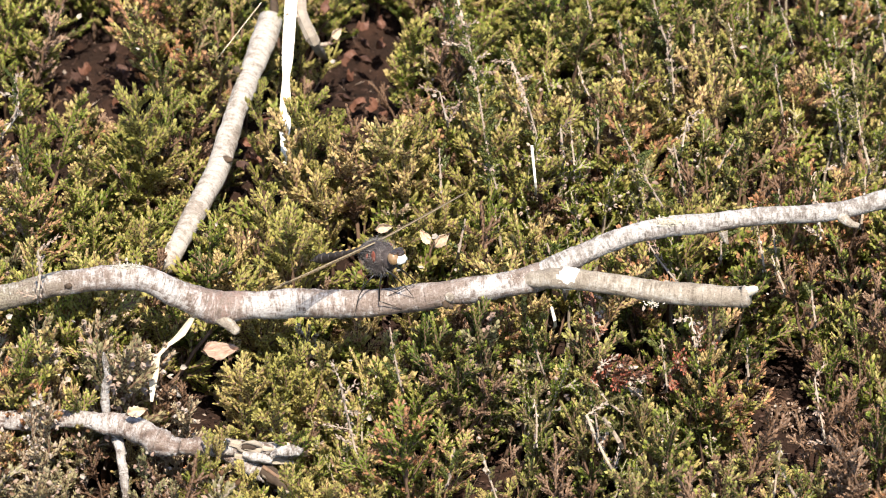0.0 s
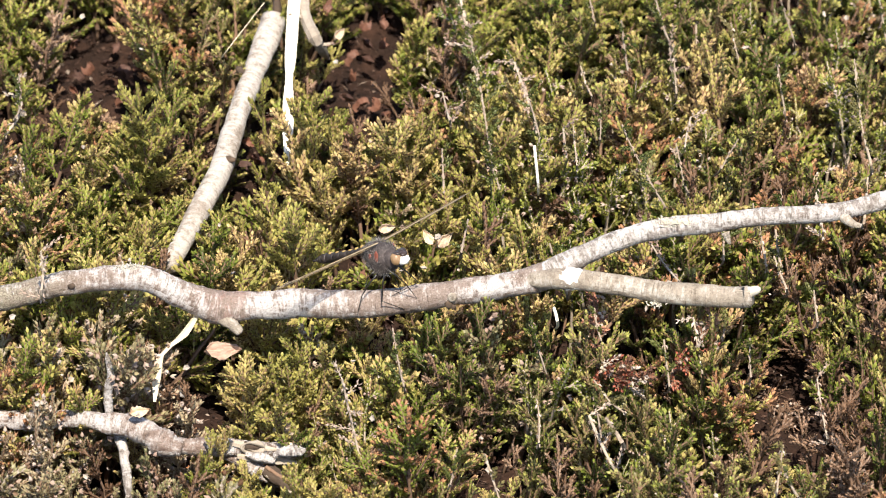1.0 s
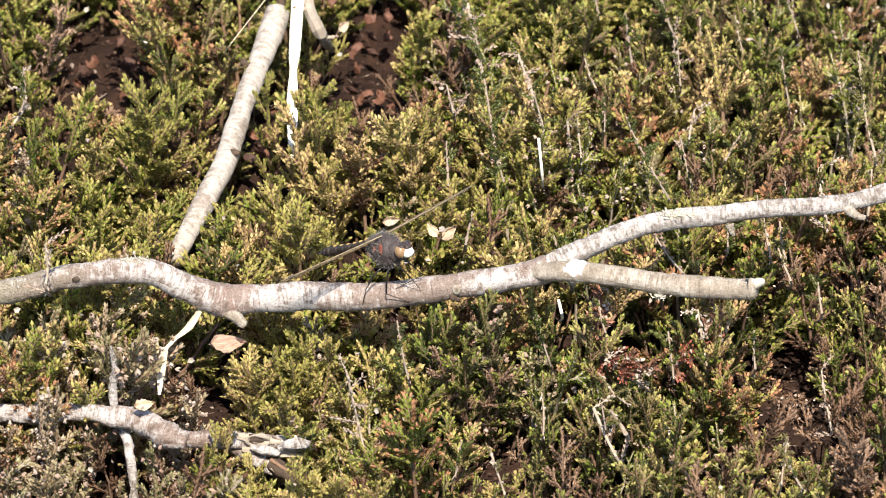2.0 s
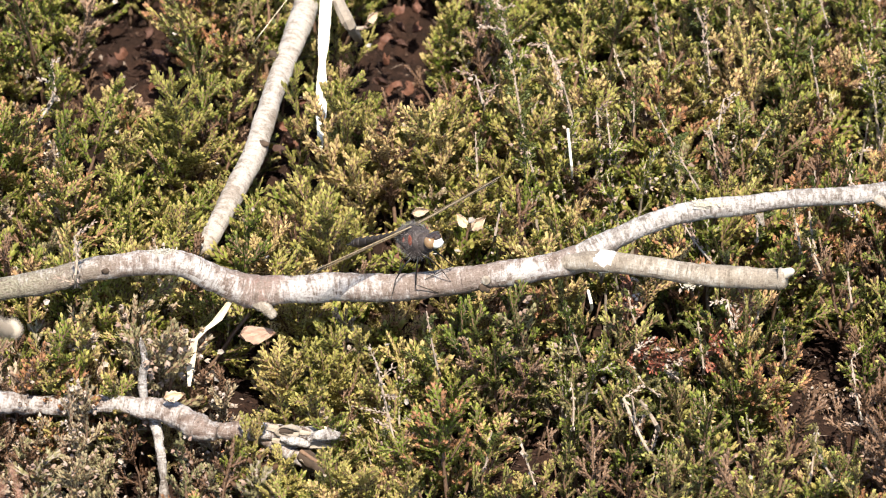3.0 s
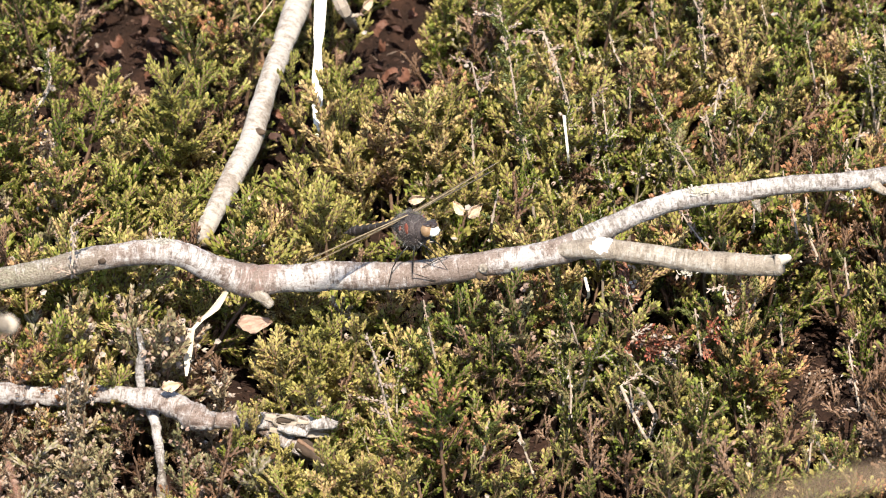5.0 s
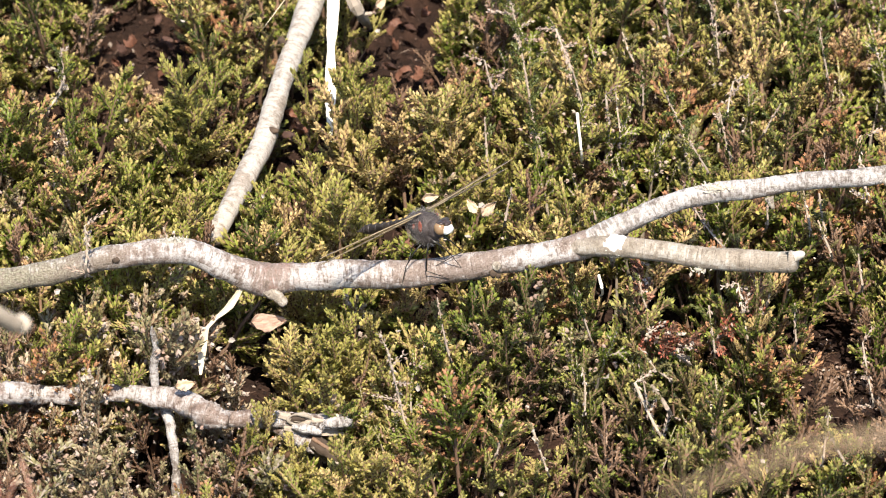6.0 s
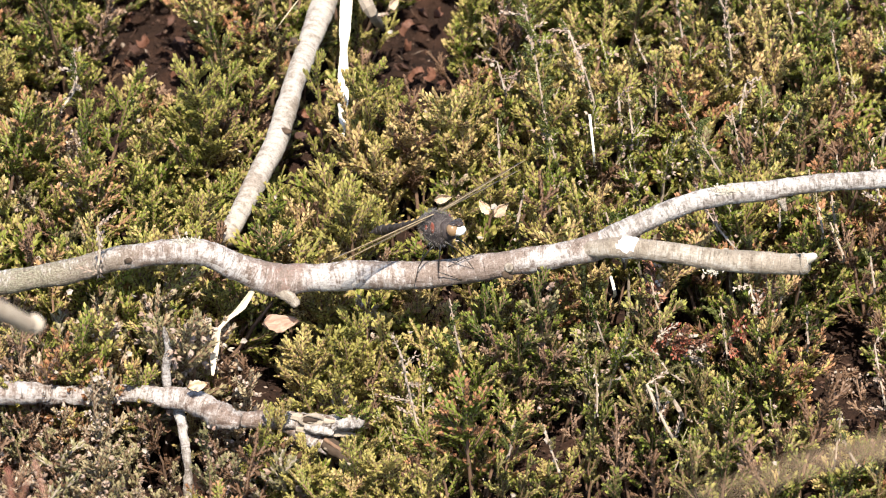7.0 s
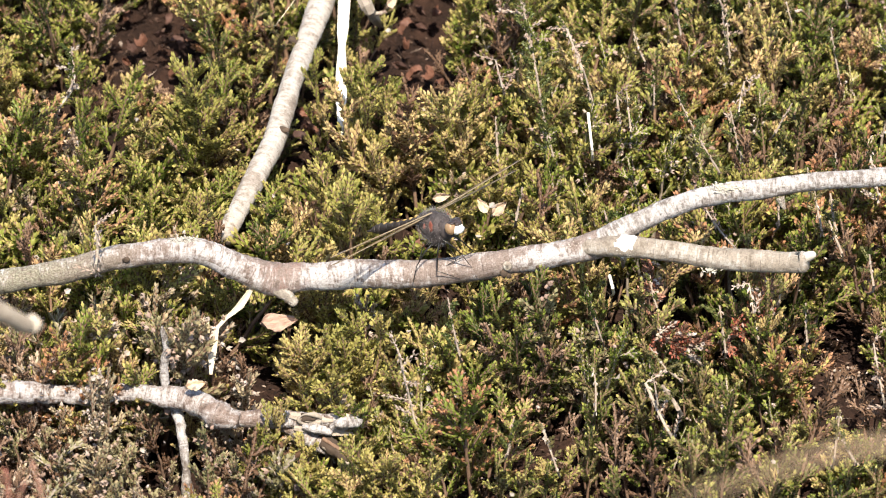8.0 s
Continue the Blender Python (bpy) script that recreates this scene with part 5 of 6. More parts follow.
def build_stalks():
    mats = {"white": M_WHITE_BLADE, "straw": M_STRAW, "grey": M_PALE, "wire": M_WIRE}
    labels = {"white": "thin bleached white dead grass stalk", "straw": "thin straw-yellow dead stalk among heather", "grey": "grey-brown woody dead heather stem", "wire": "bleached wiry heather stem with a few dry leaves"}
    for i, (kind, spine) in enumerate(STALKS):
        s = Soup()
        low = min(spine, key=lambda p: p[2])
        ends = spine if spine[-1][2] <= spine[0][2] else spine[::-1]
        last, before = ends[-1], ends[-2]
        foot = (last[0] + (last[0] - before[0]) * 0.4, last[1] + 1.36 * (last[2] + 0.003), -0.003, last[3] * 0.4)
        tube(s, list(ends) + [foot], 7, 0.0012, 0, 0.0 if kind in ("white", "straw") else 0.25, i)
        if kind == "grey":
            rng = random.Random(i)
            leafy(s, rng, [Vector(p[:3]) for p in ends], 0.0016, 0.0007, 0.0016, 1, 1, 2.0, 40)
            for p in curve_points(ends, 0.004):
                d = Vector((rng.gauss(0, 1), rng.gauss(-0.3, 0.6), rng.uniform(0.2, 1))).normalized()
                a = Vector(p[:3])
                q = a + d * rng.uniform(0.003, 0.006)
                tube(s, [(*a, p[3] * 0.5), (*q, p[3] * 0.2)], 4)
                leafy(s, rng, [a, q], 0.0013, 0.0007, 0.0010, 1, 1, 2.0, 40)
        if kind == "wire":
            rng = random.Random(i)
            leafy(s, rng, [Vector(p[:3]) for p in ends], 0.0013, 0.0006, 0.0022, 1, 1, 2.0, 35)
            for p in curve_points(ends, 0.0016)[1:-1]:
                d = Vector((rng.gauss(0, 0.6), rng.gauss(-0.2, 0.3), rng.uniform(0.5, 1))).normalized()
                a = Vector(p[:3])
                b = a + d * rng.uniform(0.0015, 0.0045)
                leafy(s, rng, [a, b], 0.0013, 0.0007, 0.0006, 2, 2, 2.0, 31)
        ob = mesh_object("dry_stalk", s.build("dry_stalk", [mats[kind], M_GREY, M_DEEP]))
        tagged(ob, labels[kind], "stalk", "dry stalks")


build_stalks()


def litter_material():
    m = Mat("litter", 0.85, 0.2)
    geo = m.node("ShaderNodeNewGeometry")
    col = m.ramp(geo.outputs["Random Per Island"], [(0.0, (0.010, 0.006, 0.005)), (0.5, (0.034, 0.018, 0.013)), (0.85, (0.07, 0.040, 0.029)), (0.96, (0.14, 0.095, 0.07)), (1.0, (0.34, 0.28, 0.23))])
    m.colour(col)
    return m.m


M_LITTER = litter_material()


def build_litter():
    """Needles, leaf bits and crumbs on the soil, and papery petals caught in the heather."""
    rng = random.Random(55)
    s = Soup()
    for i in range(20000):
        x, y = rng.uniform(-0.13, 0.13), rng.uniform(-0.09, 0.20)
        p = Vector((x, y, 0))
        z = 0.0045 * noise.noise(p * 30) + 0.0022 * noise.noise(p * 110) + 0.001 * noise.noise(p * 320)
        a = rng.uniform(0, 6.28)
        d = Vector((math.cos(a), math.sin(a), rng.uniform(-0.1, 0.9))).normalized()
        L, W = (rng.uniform(0.002, 0.005), 0.0003) if i % 3 == 0 else (rng.uniform(0.0008, 0.0020), rng.uniform(0.0005, 0.0011))
        add_leaf(s, Vector((x, y, z - 0.0001)), d, d.cross(Vector((-d.y, d.x, 0)).normalized()), L, W, 0)
    tagged(mesh_object("litter", s.build("litter", [M_LITTER])), "brown leaf crumbs and needles on peat", "litter", kind="stuff")
    s = Soup()
    spots = [(-0.0756, 0.0623), (0.0775, 0.1067), (0.0887, 0.1045), (0.0961, 0.1217), (0.1017, 0.1200), (-0.0130, -0.0208), (-0.0494, -0.0234), (-0.0085, -0.0418), (0.0326, -0.0380), (0.0024, 0.0153), (-0.0027, 0.0141), (-0.0593, -0.0415), (-0.0781, 0.1175), (-0.0182, 0.0991), (0.0571, 0.0106), (-0.0503, -0.0340), (-0.0815, -0.0376), (-0.0886, -0.0047), (-0.0742, -0.0067), (0.0055, 0.0276)]
    spots += [(rng.uniform(-0.125, -0.045), rng.uniform(-0.055, 0.0)) for i in range(50)] + [(rng.uniform(-0.12, 0.12), rng.uniform(-0.08, 0.14)) for i in range(80)]
    spots += [(rng.gauss(0.086, 0.007), rng.gauss(-0.03, 0.010)) for i in range(24)]
    for i, (x, y) in enumerate(spots):
        z = 0.036 if i < 20 else rng.uniform(0.012, 0.034) if i < 150 else 0.004
        if i >= 150:
            y += 0.035
        size = rng.uniform(0.0008, 0.0012) if i < 20 else rng.uniform(0.0008, 0.0014) if i < 40 else rng.uniform(0.0004, 0.0009) if i < 150 else rng.uniform(0.0003, 0.0006)
        a, tilt = rng.uniform(0, 6.28), rng.uniform(0.2, 1.2)
        turn = Matrix.Rotation(a, 3, "Z") @ Matrix.Rotation(tilt, 3, "X")
        ring = [turn @ Vector((math.cos(k * 1.257) * size * rng.uniform(0.5, 1.0), math.sin(k * 1.257) * size * rng.uniform(0.5, 1.0), size * 0.3)) for k in range(5)]
        c = Vector((x, y, z))
        s.add([c + v for v in ring] + [c - turn @ Vector((0, 0, size * 0.15)), c - turn @ Vector((0, 0, size * 0.3))], [(k, (k + 1) % 5, 5) for k in range(5)] + [((k + 1) % 5, k, 6) for k in range(5)])
    tagged(mesh_object("dry_petal", s.build("dry_petal", [M_CRUMB])), "papery pale petals caught in the heather", "petals", kind="stuff")


build_litter()


def build_outer_heath():
    """The heath round about: thousands of low tufts, thinning out with distance."""
    rng = random.Random(77)
    s = Soup()
    for i in range(18200):
        a, r = rng.uniform(0, 6.28), 0.12 + 5.5 * rng.random() ** 2.2 if i < 5200 else 0.12 + 5.5 * rng.random() ** 1.8
        x, y = r * math.cos(a), r * math.sin(a) + 0.04
        if -0.135 < x < 0.139 and -0.112 < y < 0.193:
            continue
        big = 0.7 + min(1.6, r * 0.6)
        if abs(x) < 0.13 and -1.25 < y < -0.112:
            big = 0.55
        for k in range(6 if i < 5200 else 9):
            b = rng.uniform(0, 6.28)
            foot = Vector((x + rng.gauss(0, 0.012 * big), y + rng.gauss(0, 0.012 * big), -0.002))
            d = Vector((math.cos(b) * 0.35, math.sin(b) * 0.35, 1)).normalized()
            add_leaf(s, foot, d, frame_of(d)[1], rng.uniform(0.025, 0.042) * big, (0.009 if i < 5200 else 0.005) * big, i % 3)
    me = s.build("heath", [M_FAR_GREEN, M_FAR_OLIVE, M_FAR_BROWN])
    tagged(mesh_object("heath", me), "low green and brown heather of the open heath", "heather", kind="stuff")


def far_material(name, low, high):
    m = Mat(name, 0.7, 0.3)
    geo = m.node("ShaderNodeNewGeometry")
    m.colour(m.ramp(geo.outputs["Random Per Island"], [(0.0, low), (1.0, high)]))
    return m.m


M_FAR_GREEN = far_material("far_heather_green", (0.08, 0.095, 0.02), (0.17, 0.165, 0.04))
M_FAR_OLIVE = far_material("far_heather_olive", (0.14, 0.12, 0.03), (0.25, 0.19, 0.06))
M_FAR_BROWN = far_material("far_heather_brown", (0.09, 0.055, 0.03), (0.20, 0.12, 0.07))
build_outer_heath()


# ---------------------------------------------------------------- dragonfly
M_BODY = plain("dragonfly_body", (0.012, 0.010, 0.010), (0.05, 0.038, 0.034), 900, 0.5, 0.3, 0.4)
M_THORAX = plain("dragonfly_thorax", (0.018, 0.017, 0.019), (0.075, 0.058, 0.055), 520, 0.65, 0.4)
M_MARK = plain("red_brown_mark", (0.13, 0.036, 0.026), (0.28, 0.09, 0.06), 900, 0.6)
M_HAIR = plain("dragonfly_hair", (0.13, 0.12, 0.12), (0.32, 0.30, 0.28), 500, 0.8)
M_FACE = plain("white_face", (0.58, 0.58, 0.55), (0.80, 0.80, 0.77), 900, 0.4)
M_EYE = plain("compound_eye", (0.13, 0.075, 0.04), (0.30, 0.20, 0.11), 350, 0.16, 0.0, 0.6)
M_EYE_TOP = plain("eye_cap", (0.015, 0.012, 0.012), (0.05, 0.035, 0.03), 400, 0.2, 0.0, 0.5)
M_YELLOW = plain("yellow_spot", (0.26, 0.17, 0.06), (0.42, 0.30, 0.11), 600, 0.5)
M_LEG = plain("black_leg", (0.006, 0.006, 0.006), (0.02, 0.018, 0.016), 700, 0.35, 0.0, 0.5)
M_VEIN = plain("wing_vein", (0.05, 0.035, 0.02), (0.16, 0.11, 0.05), 400, 0.4)
M_COSTA = plain("wing_edge", (0.15, 0.115, 0.07), (0.34, 0.28, 0.19), 300, 0.35)


def membrane_material():
    m = Mat("wing_membrane", 0.18, 0.5)
    m.b.inputs["Base Color"].default_value = (0.50, 0.46, 0.37, 1)
    clear = m.t.nodes.new("ShaderNodeBsdfTransparent")
    clear.inputs["Color"].default_value = (0.985, 0.98, 0.965, 1)
    mix = m.t.nodes.new("ShaderNodeMixShader")
    mix.inputs[0].default_value = 0.07
    m.link(clear.outputs[0], mix.inputs[1])
    m.link(m.b.outputs[0], mix.inputs[2])
    m.link(mix.outputs[0], m.out.inputs["Surface"])
    return m.m


M_WING = membrane_material()

BODY_AT = pose(-0.0068, -0.0006, 0.0500, 0, 0, -48) @ pose(0, 0, 0, 0, -28, 0)


def wing_chord(t, hind):
    """Width of the wing at the share t of its length."""
    if hind:
        return 0.0078 * (0.55 + 1.6 * t) if t < 0.28 else 0.0078 * math.sqrt(max(0, 1 - ((t - 0.28) / 0.725) ** 2.6))
    return 0.0060 * (0.45 + 1.0 * t) if t < 0.5 else 0.0060 * 0.95 * math.sqrt(max(0, 1 - ((t - 0.5) / 0.505) ** 2.8))


def wing_parts(length, hind, side, parent):
    """A wing along local +y (times side), leading edge forward, as membrane, veins, edge and mark."""
    n, m = 30, 7
    s = Soup()
    verts, faces = [], []

    def at(t, u, lift=0.0):
        sweep = 0.0012 * math.sin(math.pi * t) - 0.0010 * t * t
        corr = 0.00022 * math.sin(u * 14) * (1 - 0.6 * t)
        return Vector((sweep - u * wing_chord(t, hind), side * t * length, corr + lift))

    for i in range(n + 1):
        for k in range(m + 1):
            verts.append(at(i / n, k / m))
    for i in range(n):
        for k in range(m):
            a = i * (m + 1) + k
            faces.append((a, a + 1, a + m + 2, a + m + 1))
    s.add(verts, faces)
    wing = mesh_object("hindwing" if hind else "forewing", s.build("wing", [M_WING], True), parent, "clear veined wing")
    v = Soup()
    for u0, u1 in ((0.06, 0.05), (0.2, 0.16), (0.36, 0.36), (0.52, 0.6), (0.7, 0.85)):
        tube(v, [(*at(t / 10, u0 + (u1 - u0) * t / 10), 0.00006) for t in range(0, 10)], 3, None)
    rng = random.Random(3 + hind)
    for i in range(46):
        t = rng.uniform(0.06, 0.97)
        u = rng.uniform(0, 0.8)
        tube(v, [(*at(t, u), 0.00004), (*at(t + 0.008, u + rng.uniform(0.1, 0.2)), 0.00004)], 3, None)
    tube(v, [(*at(t / 20, 1.0), 0.00005) for t in range(0, 21)], 3, None)
    mesh_object("venation", v.build("venation", [M_VEIN]), wing, "fine dark net of veins")
    e = Soup()
    tube(e, [(*at(t / 20, 0.0), 0.00014 - 0.00008 * t / 20) for t in range(0, 21)], 5, None)
    mesh_object("leading_edge", e.build("leading_edge", [M_COSTA]), wing, "yellowish leading edge")
    p = Soup()
    tube(p, [(*at(0.86, 0.05), 0.0001), (*at(0.87, 0.05), 0.00022), (*at(0.93, 0.05), 0.00022), (*at(0.94, 0.05), 0.0001)], 5, None)
    mesh_object("wing_mark", p.build("wing_mark", [M_BODY]), wing, "dark wing mark")
    return wing


def build_dragonfly():
    d = thing("dragonfly", "small dark dragonfly with white face, perched on the branch, wings spread", "dragonfly")
    d.matrix_world = BODY_AT
    s = Soup()
    ball(s, (-0.0003, 0, -0.0002), (0.0046, 0.0030, 0.0038), 0, None, 22, 14, 0.22)
    ball(s, (-0.0022, 0, 0.0012), (0.0032, 0.0023, 0.0026), 0, None, 18, 10, 0.22)
    ball(s, (0.0006, -0.0007, -0.0016), (0.0026, 0.0019, 0.0020), 0, None, 18, 10, 0.22)
    ball(s, (0.0030, 0, -0.0006), (0.0022, 0.0021, 0.0024), 0, None, 14, 8, 0.1)
    mesh_object("thorax", s.build("thorax", [M_THORAX], True), d, "brown-black hairy thorax")
    for side in (-1, 1):
        for x, z, lx, lz, tilt in ((0.0014, 0.0010, 0.0006, 0.0014, 25), (-0.0010, 0.0004, 0.0006, 0.0014, 25), (-0.0027, 0.0012, 0.0004, 0.0007, 25)):
            s = Soup()
            ball(s, (x, side * 0.00225 * math.sqrt(max(0.1, 1 - (x / 0.0041) ** 2 - (z / 0.0033) ** 2)) * 1.25, z), (lx, 0.00035, lz), 0, Matrix.Rotation(radians(tilt), 3, "Y"), 12, 8, 0.2)
            mesh_object("side_mark", s.build("side_mark", [M_MARK], True), d, "red-brown side mark")
    rng = random.Random(12)
    h = Soup()
    for i in range(1700):
        v = Vector((rng.gauss(0, 1), rng.gauss(0, 1), rng.gauss(0.2, 1))).normalized()
        p = Vector((v.x * 0.0048 - 0.0004, v.y * 0.0031, v.z * 0.0039))
        tip = p + (v + Vector((rng.gauss(-0.2, 0.4), rng.gauss(0, 0.4), rng.gauss(0, 0.3)))).normalized() * rng.uniform(0.0004, 0.0012)
        tube(h, [(*p, 0.000015), (*tip, 0.000006)], 3, None, cap=False)
    mesh_object("thorax_hair", h.build("thorax_hair", [M_HAIR]), d, "fine pale hairs")
    # head
    s = Soup()
    ball(s, (0.0058, 0, -0.0002), (0.0014, 0.0022, 0.0017))
    head = mesh_object("head", s.build("head", [M_BODY], True), d)
    head.matrix_basis = pose(0.0046, 0, 0) @ pose(0, 0, 0, 0, 4, 16) @ pose(-0.0046, 0, 0)
    for side in (-1, 1):
        s = Soup()
        ball(s, (0.0059, side * 0.0014, 0.0000), (0.0013, 0.0012, 0.0015))
        eye = mesh_object("eye", s.build("eye", [M_EYE], True), head, "glossy tan-brown eye")
        s = Soup()
        ball(s, (0.0061, side * 0.0011, 0.0011), (0.0011, 0.0009, 0.00055))
        mesh_object("eye_cap", s.build("eye_cap", [M_EYE_TOP], True), eye, "black upper half of the eye")
    s = Soup()
    ball(s, (0.0062, 0, 0.0010), (0.0012, 0.0013, 0.0008))
    ball(s, (0.0073, 0, 0.0006), (0.0007, 0.0011, 0.0006))
    mesh_object("crown", s.build("crown", [M_EYE_TOP], True), head, "black crown")
    s = Soup()
    ball(s, (0.0071, -0.0002, -0.0007), (0.0011, 0.0016, 0.00115), 0, Matrix.Rotation(radians(-20), 3, "Y"), 16, 10, 0.15)
    ball(s, (0.0068, -0.0005, -0.0013), (0.0006, 0.0009, 0.0005), 0, None, 12, 8, 0.15)
    mesh_object("face", s.build("face", [M_FACE], True), head, "chalk-white face")
    # abdomen: ten segments, slightly clubbed towards its end
    x, z = -0.0034, 0.0018
    for i in range(10):
        L = (0.0018, 0.0022, 0.0026, 0.0026, 0.0026, 0.0026, 0.0026, 0.0020, 0.0014, 0.0010)[i]
        r0 = (0.0014, 0.0012, 0.0009, 0.0008, 0.0008, 0.0009, 0.0010, 0.0012, 0.0011, 0.0008)[i]
        r1 = (0.0012, 0.0009, 0.0008, 0.0008, 0.0009, 0.0010, 0.0012, 0.0011, 0.0008, 0.0005)[i]
        z1 = z - L * 0.11
        s = Soup()
        tube(s, [(x, 0, z, r0 * 0.9), (x - L * 0.1, 0, z - L * 0.005, r0), (x - L * 0.9, 0, z1, r1), (x - L, 0, z1, r1 * 0.9)], 14, None)
        seg = mesh_object("abdomen_segment", s.build("abdomen_segment", [M_BODY], True), d, "black abdomen segment")
        if i in (1, 2, 3, 4, 5, 6):
            s = Soup()
            ball(s, (x - L * 0.45, 0, z + r0 * 0.72), (L * 0.30, r0 * 0.5, r0 * 0.38), 0, None, 10, 6)
            mesh_object("spot", s.build("spot", [M_YELLOW], True), seg, "dull yellow spot")
        x, z = x - L, z1
    for side in (-1, 1):
        s = Soup()
        tube(s, [(x + 0.0002, side * 0.0003, z, 0.0002), (x - 0.0010, side * 0.0005, z, 0.0002), (x - 0.0017, side * 0.0004, z, 0.00008)], 6, None)
        mesh_object("tail_appendage", s.build("tail_appendage", [M_BODY], True), d)
    # legs, from the underside of the thorax to the branch
    inv = BODY_AT.inverted()
    feet = [((0.0026, -0.0014, -0.0026), (-0.0015, -0.0042, 0.0452), (0.0008, -0.0026, 0.0405)), ((0.0012, -0.0016, -0.0030), (-0.0068, -0.0044, 0.0408), (-0.0022, -0.0030, 0.0378)), ((-0.0008, -0.0016, -0.0030), (-0.0113, -0.0036, 0.0415), (-0.0122, -0.0034, 0.0366)),
            ((0.0026, 0.0014, -0.0026), (0.0012, -0.0010, 0.0436), (-0.0044, -0.0018, 0.0406)), ((0.0012, 0.0016, -0.0030), (-0.0040, 0.0020, 0.0425), (-0.0028, 0.0000, 0.0409)), ((-0.0008, 0.0016, -0.0030), (-0.0100, 0.0022, 0.0425), (-0.0108, 0.0002, 0.0400))]
    for hip, knee, foot in feet:
        hip, knee, foot = Vector(hip), inv @ Vector(knee), inv @ Vector(foot)
        s = Soup()
        mid = hip.lerp(knee, 0.5) + Vector((0, 0, 0.0004))
        tube(s, [(*hip, 0.00022), (*mid, 0.00016), (*knee, 0.00011)], 7, None)
        leg = mesh_object("leg", s.build("leg", [M_LEG], True), d, "thin black leg")
        s = Soup()
        end = foot + (foot - knee).normalized() * 0.0004
        tube(s, [(*knee, 0.00011), (*knee.lerp(foot, 0.6), 0.00009), (*end, 0.00007)], 6, None)
        for i in range(6):
            p = knee.lerp(foot, 0.15 + 0.12 * i)
            q = p + Vector((0.0005, 0.0002 if i % 2 else -0.0003, -0.0002))
            tube(s, [(*p, 0.00004), (*q, 0.00001)], 3, None, cap=False)
        mesh_object("shin", s.build("shin", [M_LEG], True), leg)
    wings = []
    for hind, root, length in ((False, (0.0014, 0.0010, 0.0037), 0.0275), (True, (-0.0010, 0.0010, 0.0029), 0.0265)):
        for side in (1, -1):
            wings.append((wing_parts(length, hind, side, d), hind, side, root))
    return d, wings


DRAGONFLY, WINGS = build_dragonfly()


# ---------------------------------------------------------------- near stems before the camera
def build_near_twig():
    b = thing("dead_twig", "pale dead twig with a snapped end standing in the heather", "twig")
    s = Soup()
    tube(s, [(-0.155, -0.315, -0.003, 0.0020), (-0.132, -0.298, 0.152, 0.0019), (-0.112, -0.267, 0.221, 0.0019), (-0.0945, -0.2487, 0.2098, 0.0018), (-0.0811, -0.2310, 0.1893, 0.0017), (-0.0804, -0.2300, 0.1886, 0.0011)], 14, 0.002, 0, 0.1, 1.0)
    mesh_object("stem", s.build("stem", [M_PALE], True), b)
    s = Soup()
    ball(s, (-0.0799, -0.2292, 0.1881), (0.0019, 0.0018, 0.0019), 0, None, 12, 8, 0.2)
    mesh_object("snapped_end", s.build("snapped_end", [M_CUT], True), b, "pale snapped end")


build_near_twig()


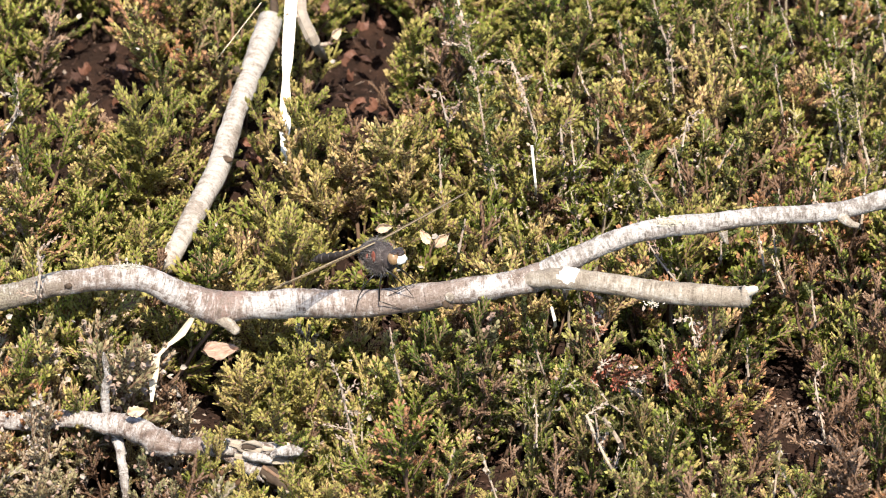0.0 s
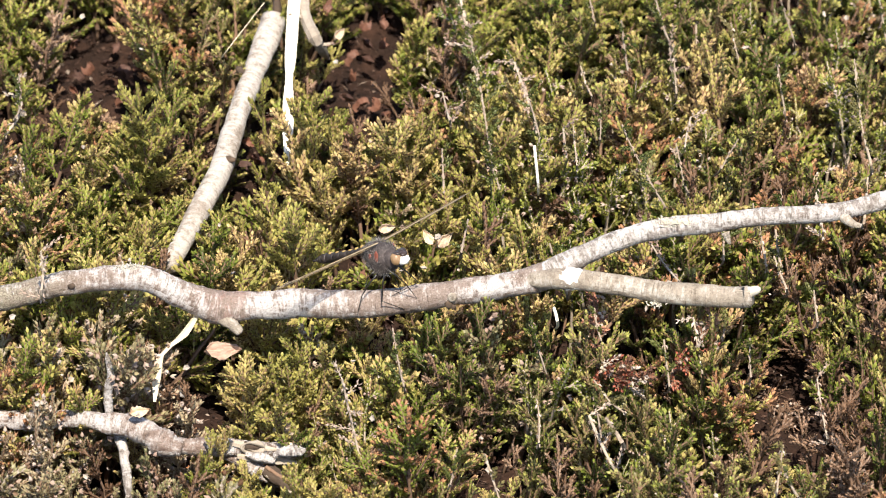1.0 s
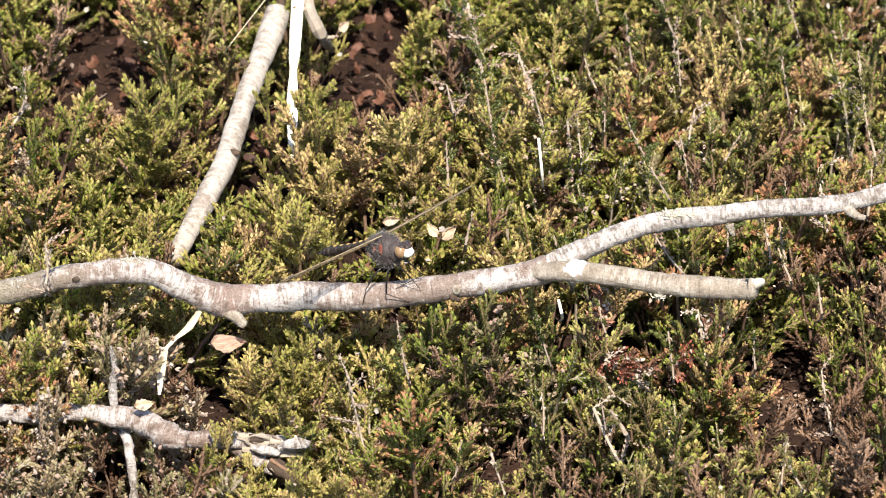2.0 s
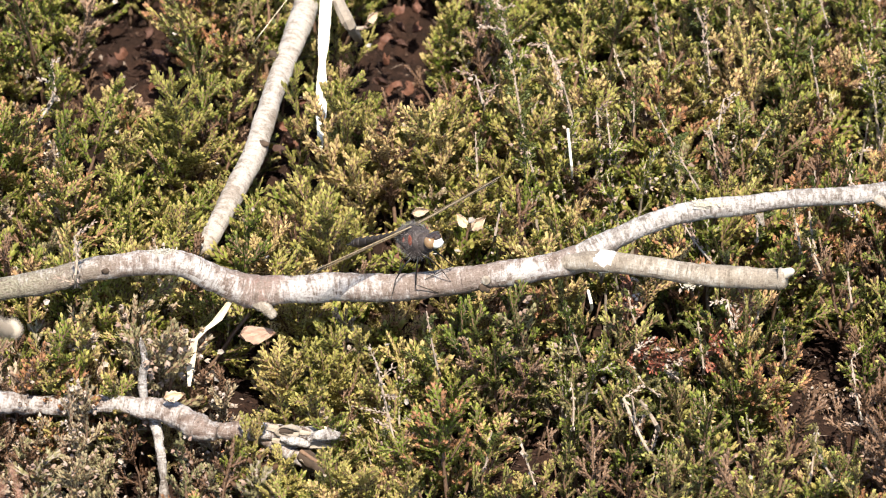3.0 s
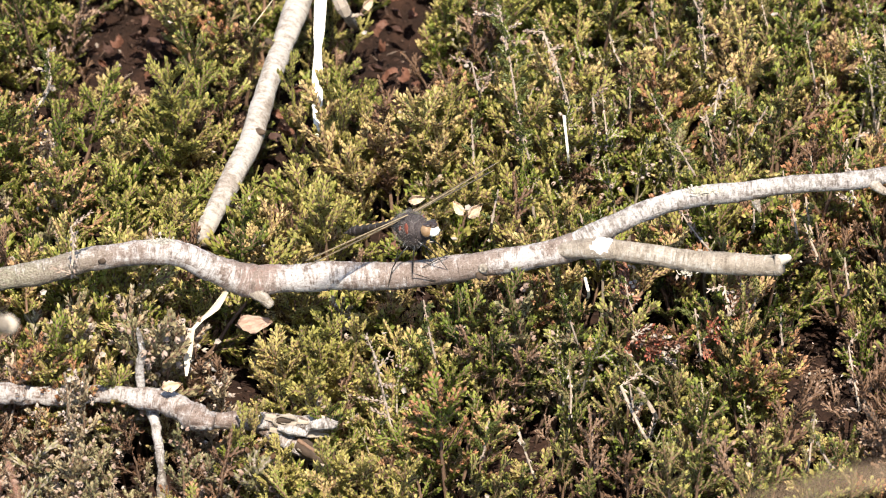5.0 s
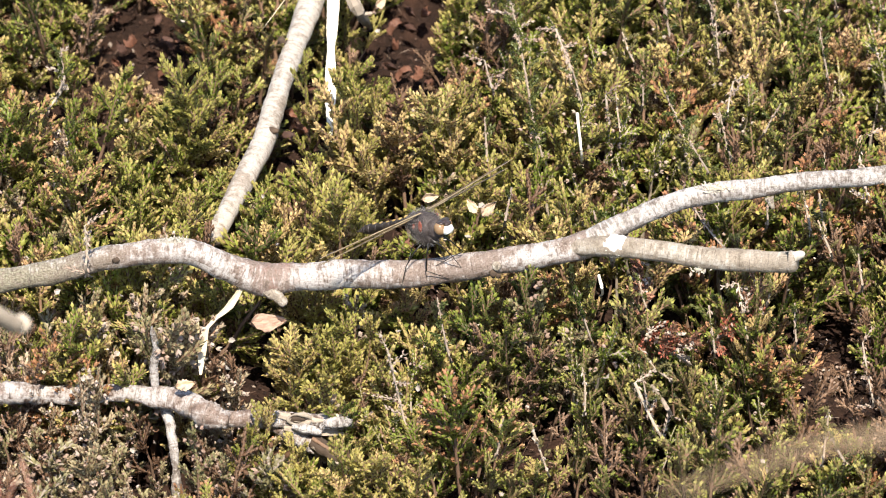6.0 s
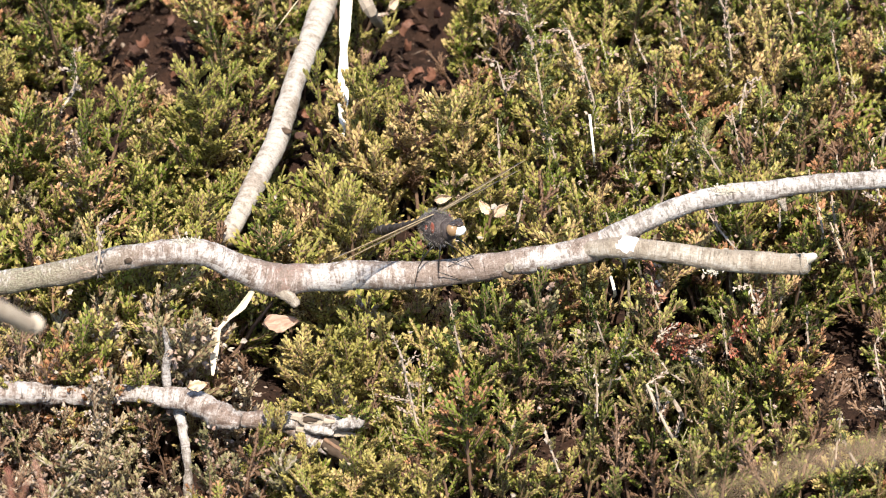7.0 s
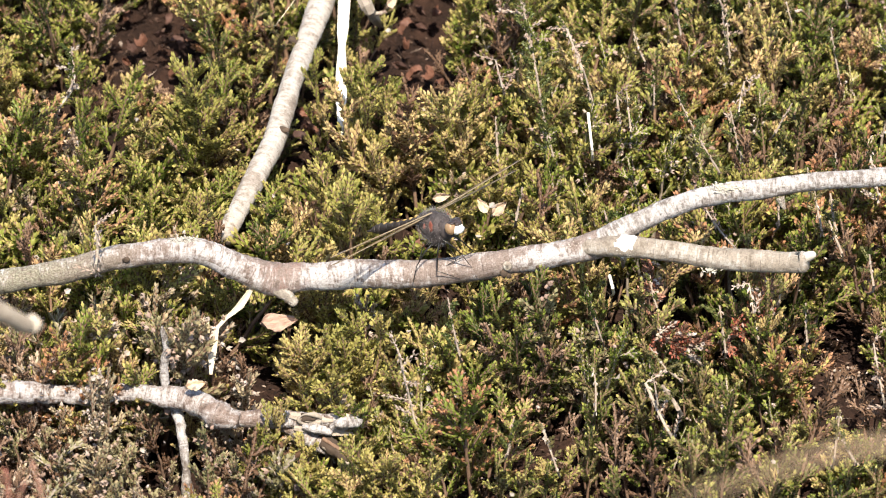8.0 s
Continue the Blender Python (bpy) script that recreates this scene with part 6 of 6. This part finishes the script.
def build_near_grass():
    """A tall withered grass close before the camera: its long blade arches over and sways in the wind."""
    foot = Vector((0.085, -0.690, 0.0))
    b = thing("withered_stem", "tall withered tan grass with an arching blade, swaying", "grass stem", at=foot)
    s = Soup()
    tube(s, [(0.0, 0.0, -0.004, 0.0015), (0.004, 0.002, 0.20, 0.0013), (0.004, 0.010, 0.40, 0.0010), (-0.004, 0.0145, 0.462, 0.0008)], 8, 0.004)
    mesh_object("stem", s.build("stem", [M_TAN], True), b)
    knots = [(-0.004, 0.0145, 0.460, 0.0007), (-0.012, 0.0186, 0.4796, 0.0007), (-0.0247, 0.0222, 0.4862, 0.0007), (-0.0361, 0.0226, 0.4864, 0.0006), (-0.0457, 0.0219, 0.4852, 0.0005), (-0.0560, 0.0199, 0.4826, 0.0003), (-0.0620, 0.0185, 0.4806, 0.0002)]
    mesh_object("blade", blade_mesh("blade", knots, M_TAN, side=(0, 0.57, 0.82)), b, "long tan blade")
    return b


NEAR_STEM = build_near_grass()


def build_near_shoot():
    rng = random.Random(9)
    for tip in ((-0.0782, -0.2672, 0.1864), (-0.0800, -0.2660, 0.1800), (-0.0830, -0.2665, 0.1830)):
        sprig(rng, tip, "tall", 1.0, "tall red-tipped heather shoot, out in front")


build_near_shoot()


# ---------------------------------------------------------------- what moves
def motions():
    # each wing stands edge-on at rest; the pairs part a little as the breeze rises
    for wing, hind, side, root in WINGS:
        rows = []
        for t, part in ((0.0, 0.0), (1.5, 0.1), (3.0, 0.25), (4.0, 0.4), (4.5, 0.8), (6.0, 1.0), (6.5, 1.2), (7.0, 1.1), (7.5, 1.2), (8.0, 1.4)):
            tip = (-2.0 if hind else 1.0) * part
            m = pose(root[0], side * root[1], root[2], 0, 0, 0) @ pose(0, 0, 0, side * (2.0 + tip * 0.8), 0, 0) @ pose(0, 0, 0, 0, -14.5, 0) @ pose(0, 0, 0, 0, 0, side * (1.0 if hind else 3.0))
            rows.append((t, m))
        walk(wing, rows)
    base = NEAR_STEM.location.copy()
    rows = []
    for t, dx, lean in ((0.0, 0.004, 1.8), (1.5, 0.004, 1.8), (2.8, 0.003, 1.8), (3.5, 0.002, 1.7), (4.0, 0.0, 0.72), (4.4, 0.001, 0.85), (4.7, 0.002, 1.10), (5.3, 0.001, 0.0), (5.8, -0.001, -0.87), (6.0, 0.0, 0.0), (6.2, -0.001, -0.59),
                        (6.4, 0.0005, -0.08), (6.6, 0.001, 0.19), (6.8, 0.001, 0.12), (7.0, 0.001, 0.12), (7.2, 0.001, 0.32), (7.4, 0.0005, 0.26), (7.6, 0.0, 0.55), (7.8, -0.001, -0.10), (8.0, 0.0, 0.03)):
        rows.append((t, pose(base.x + dx, base.y, base.z, lean, 0, 0)))
    walk(NEAR_STEM, rows)


motions()
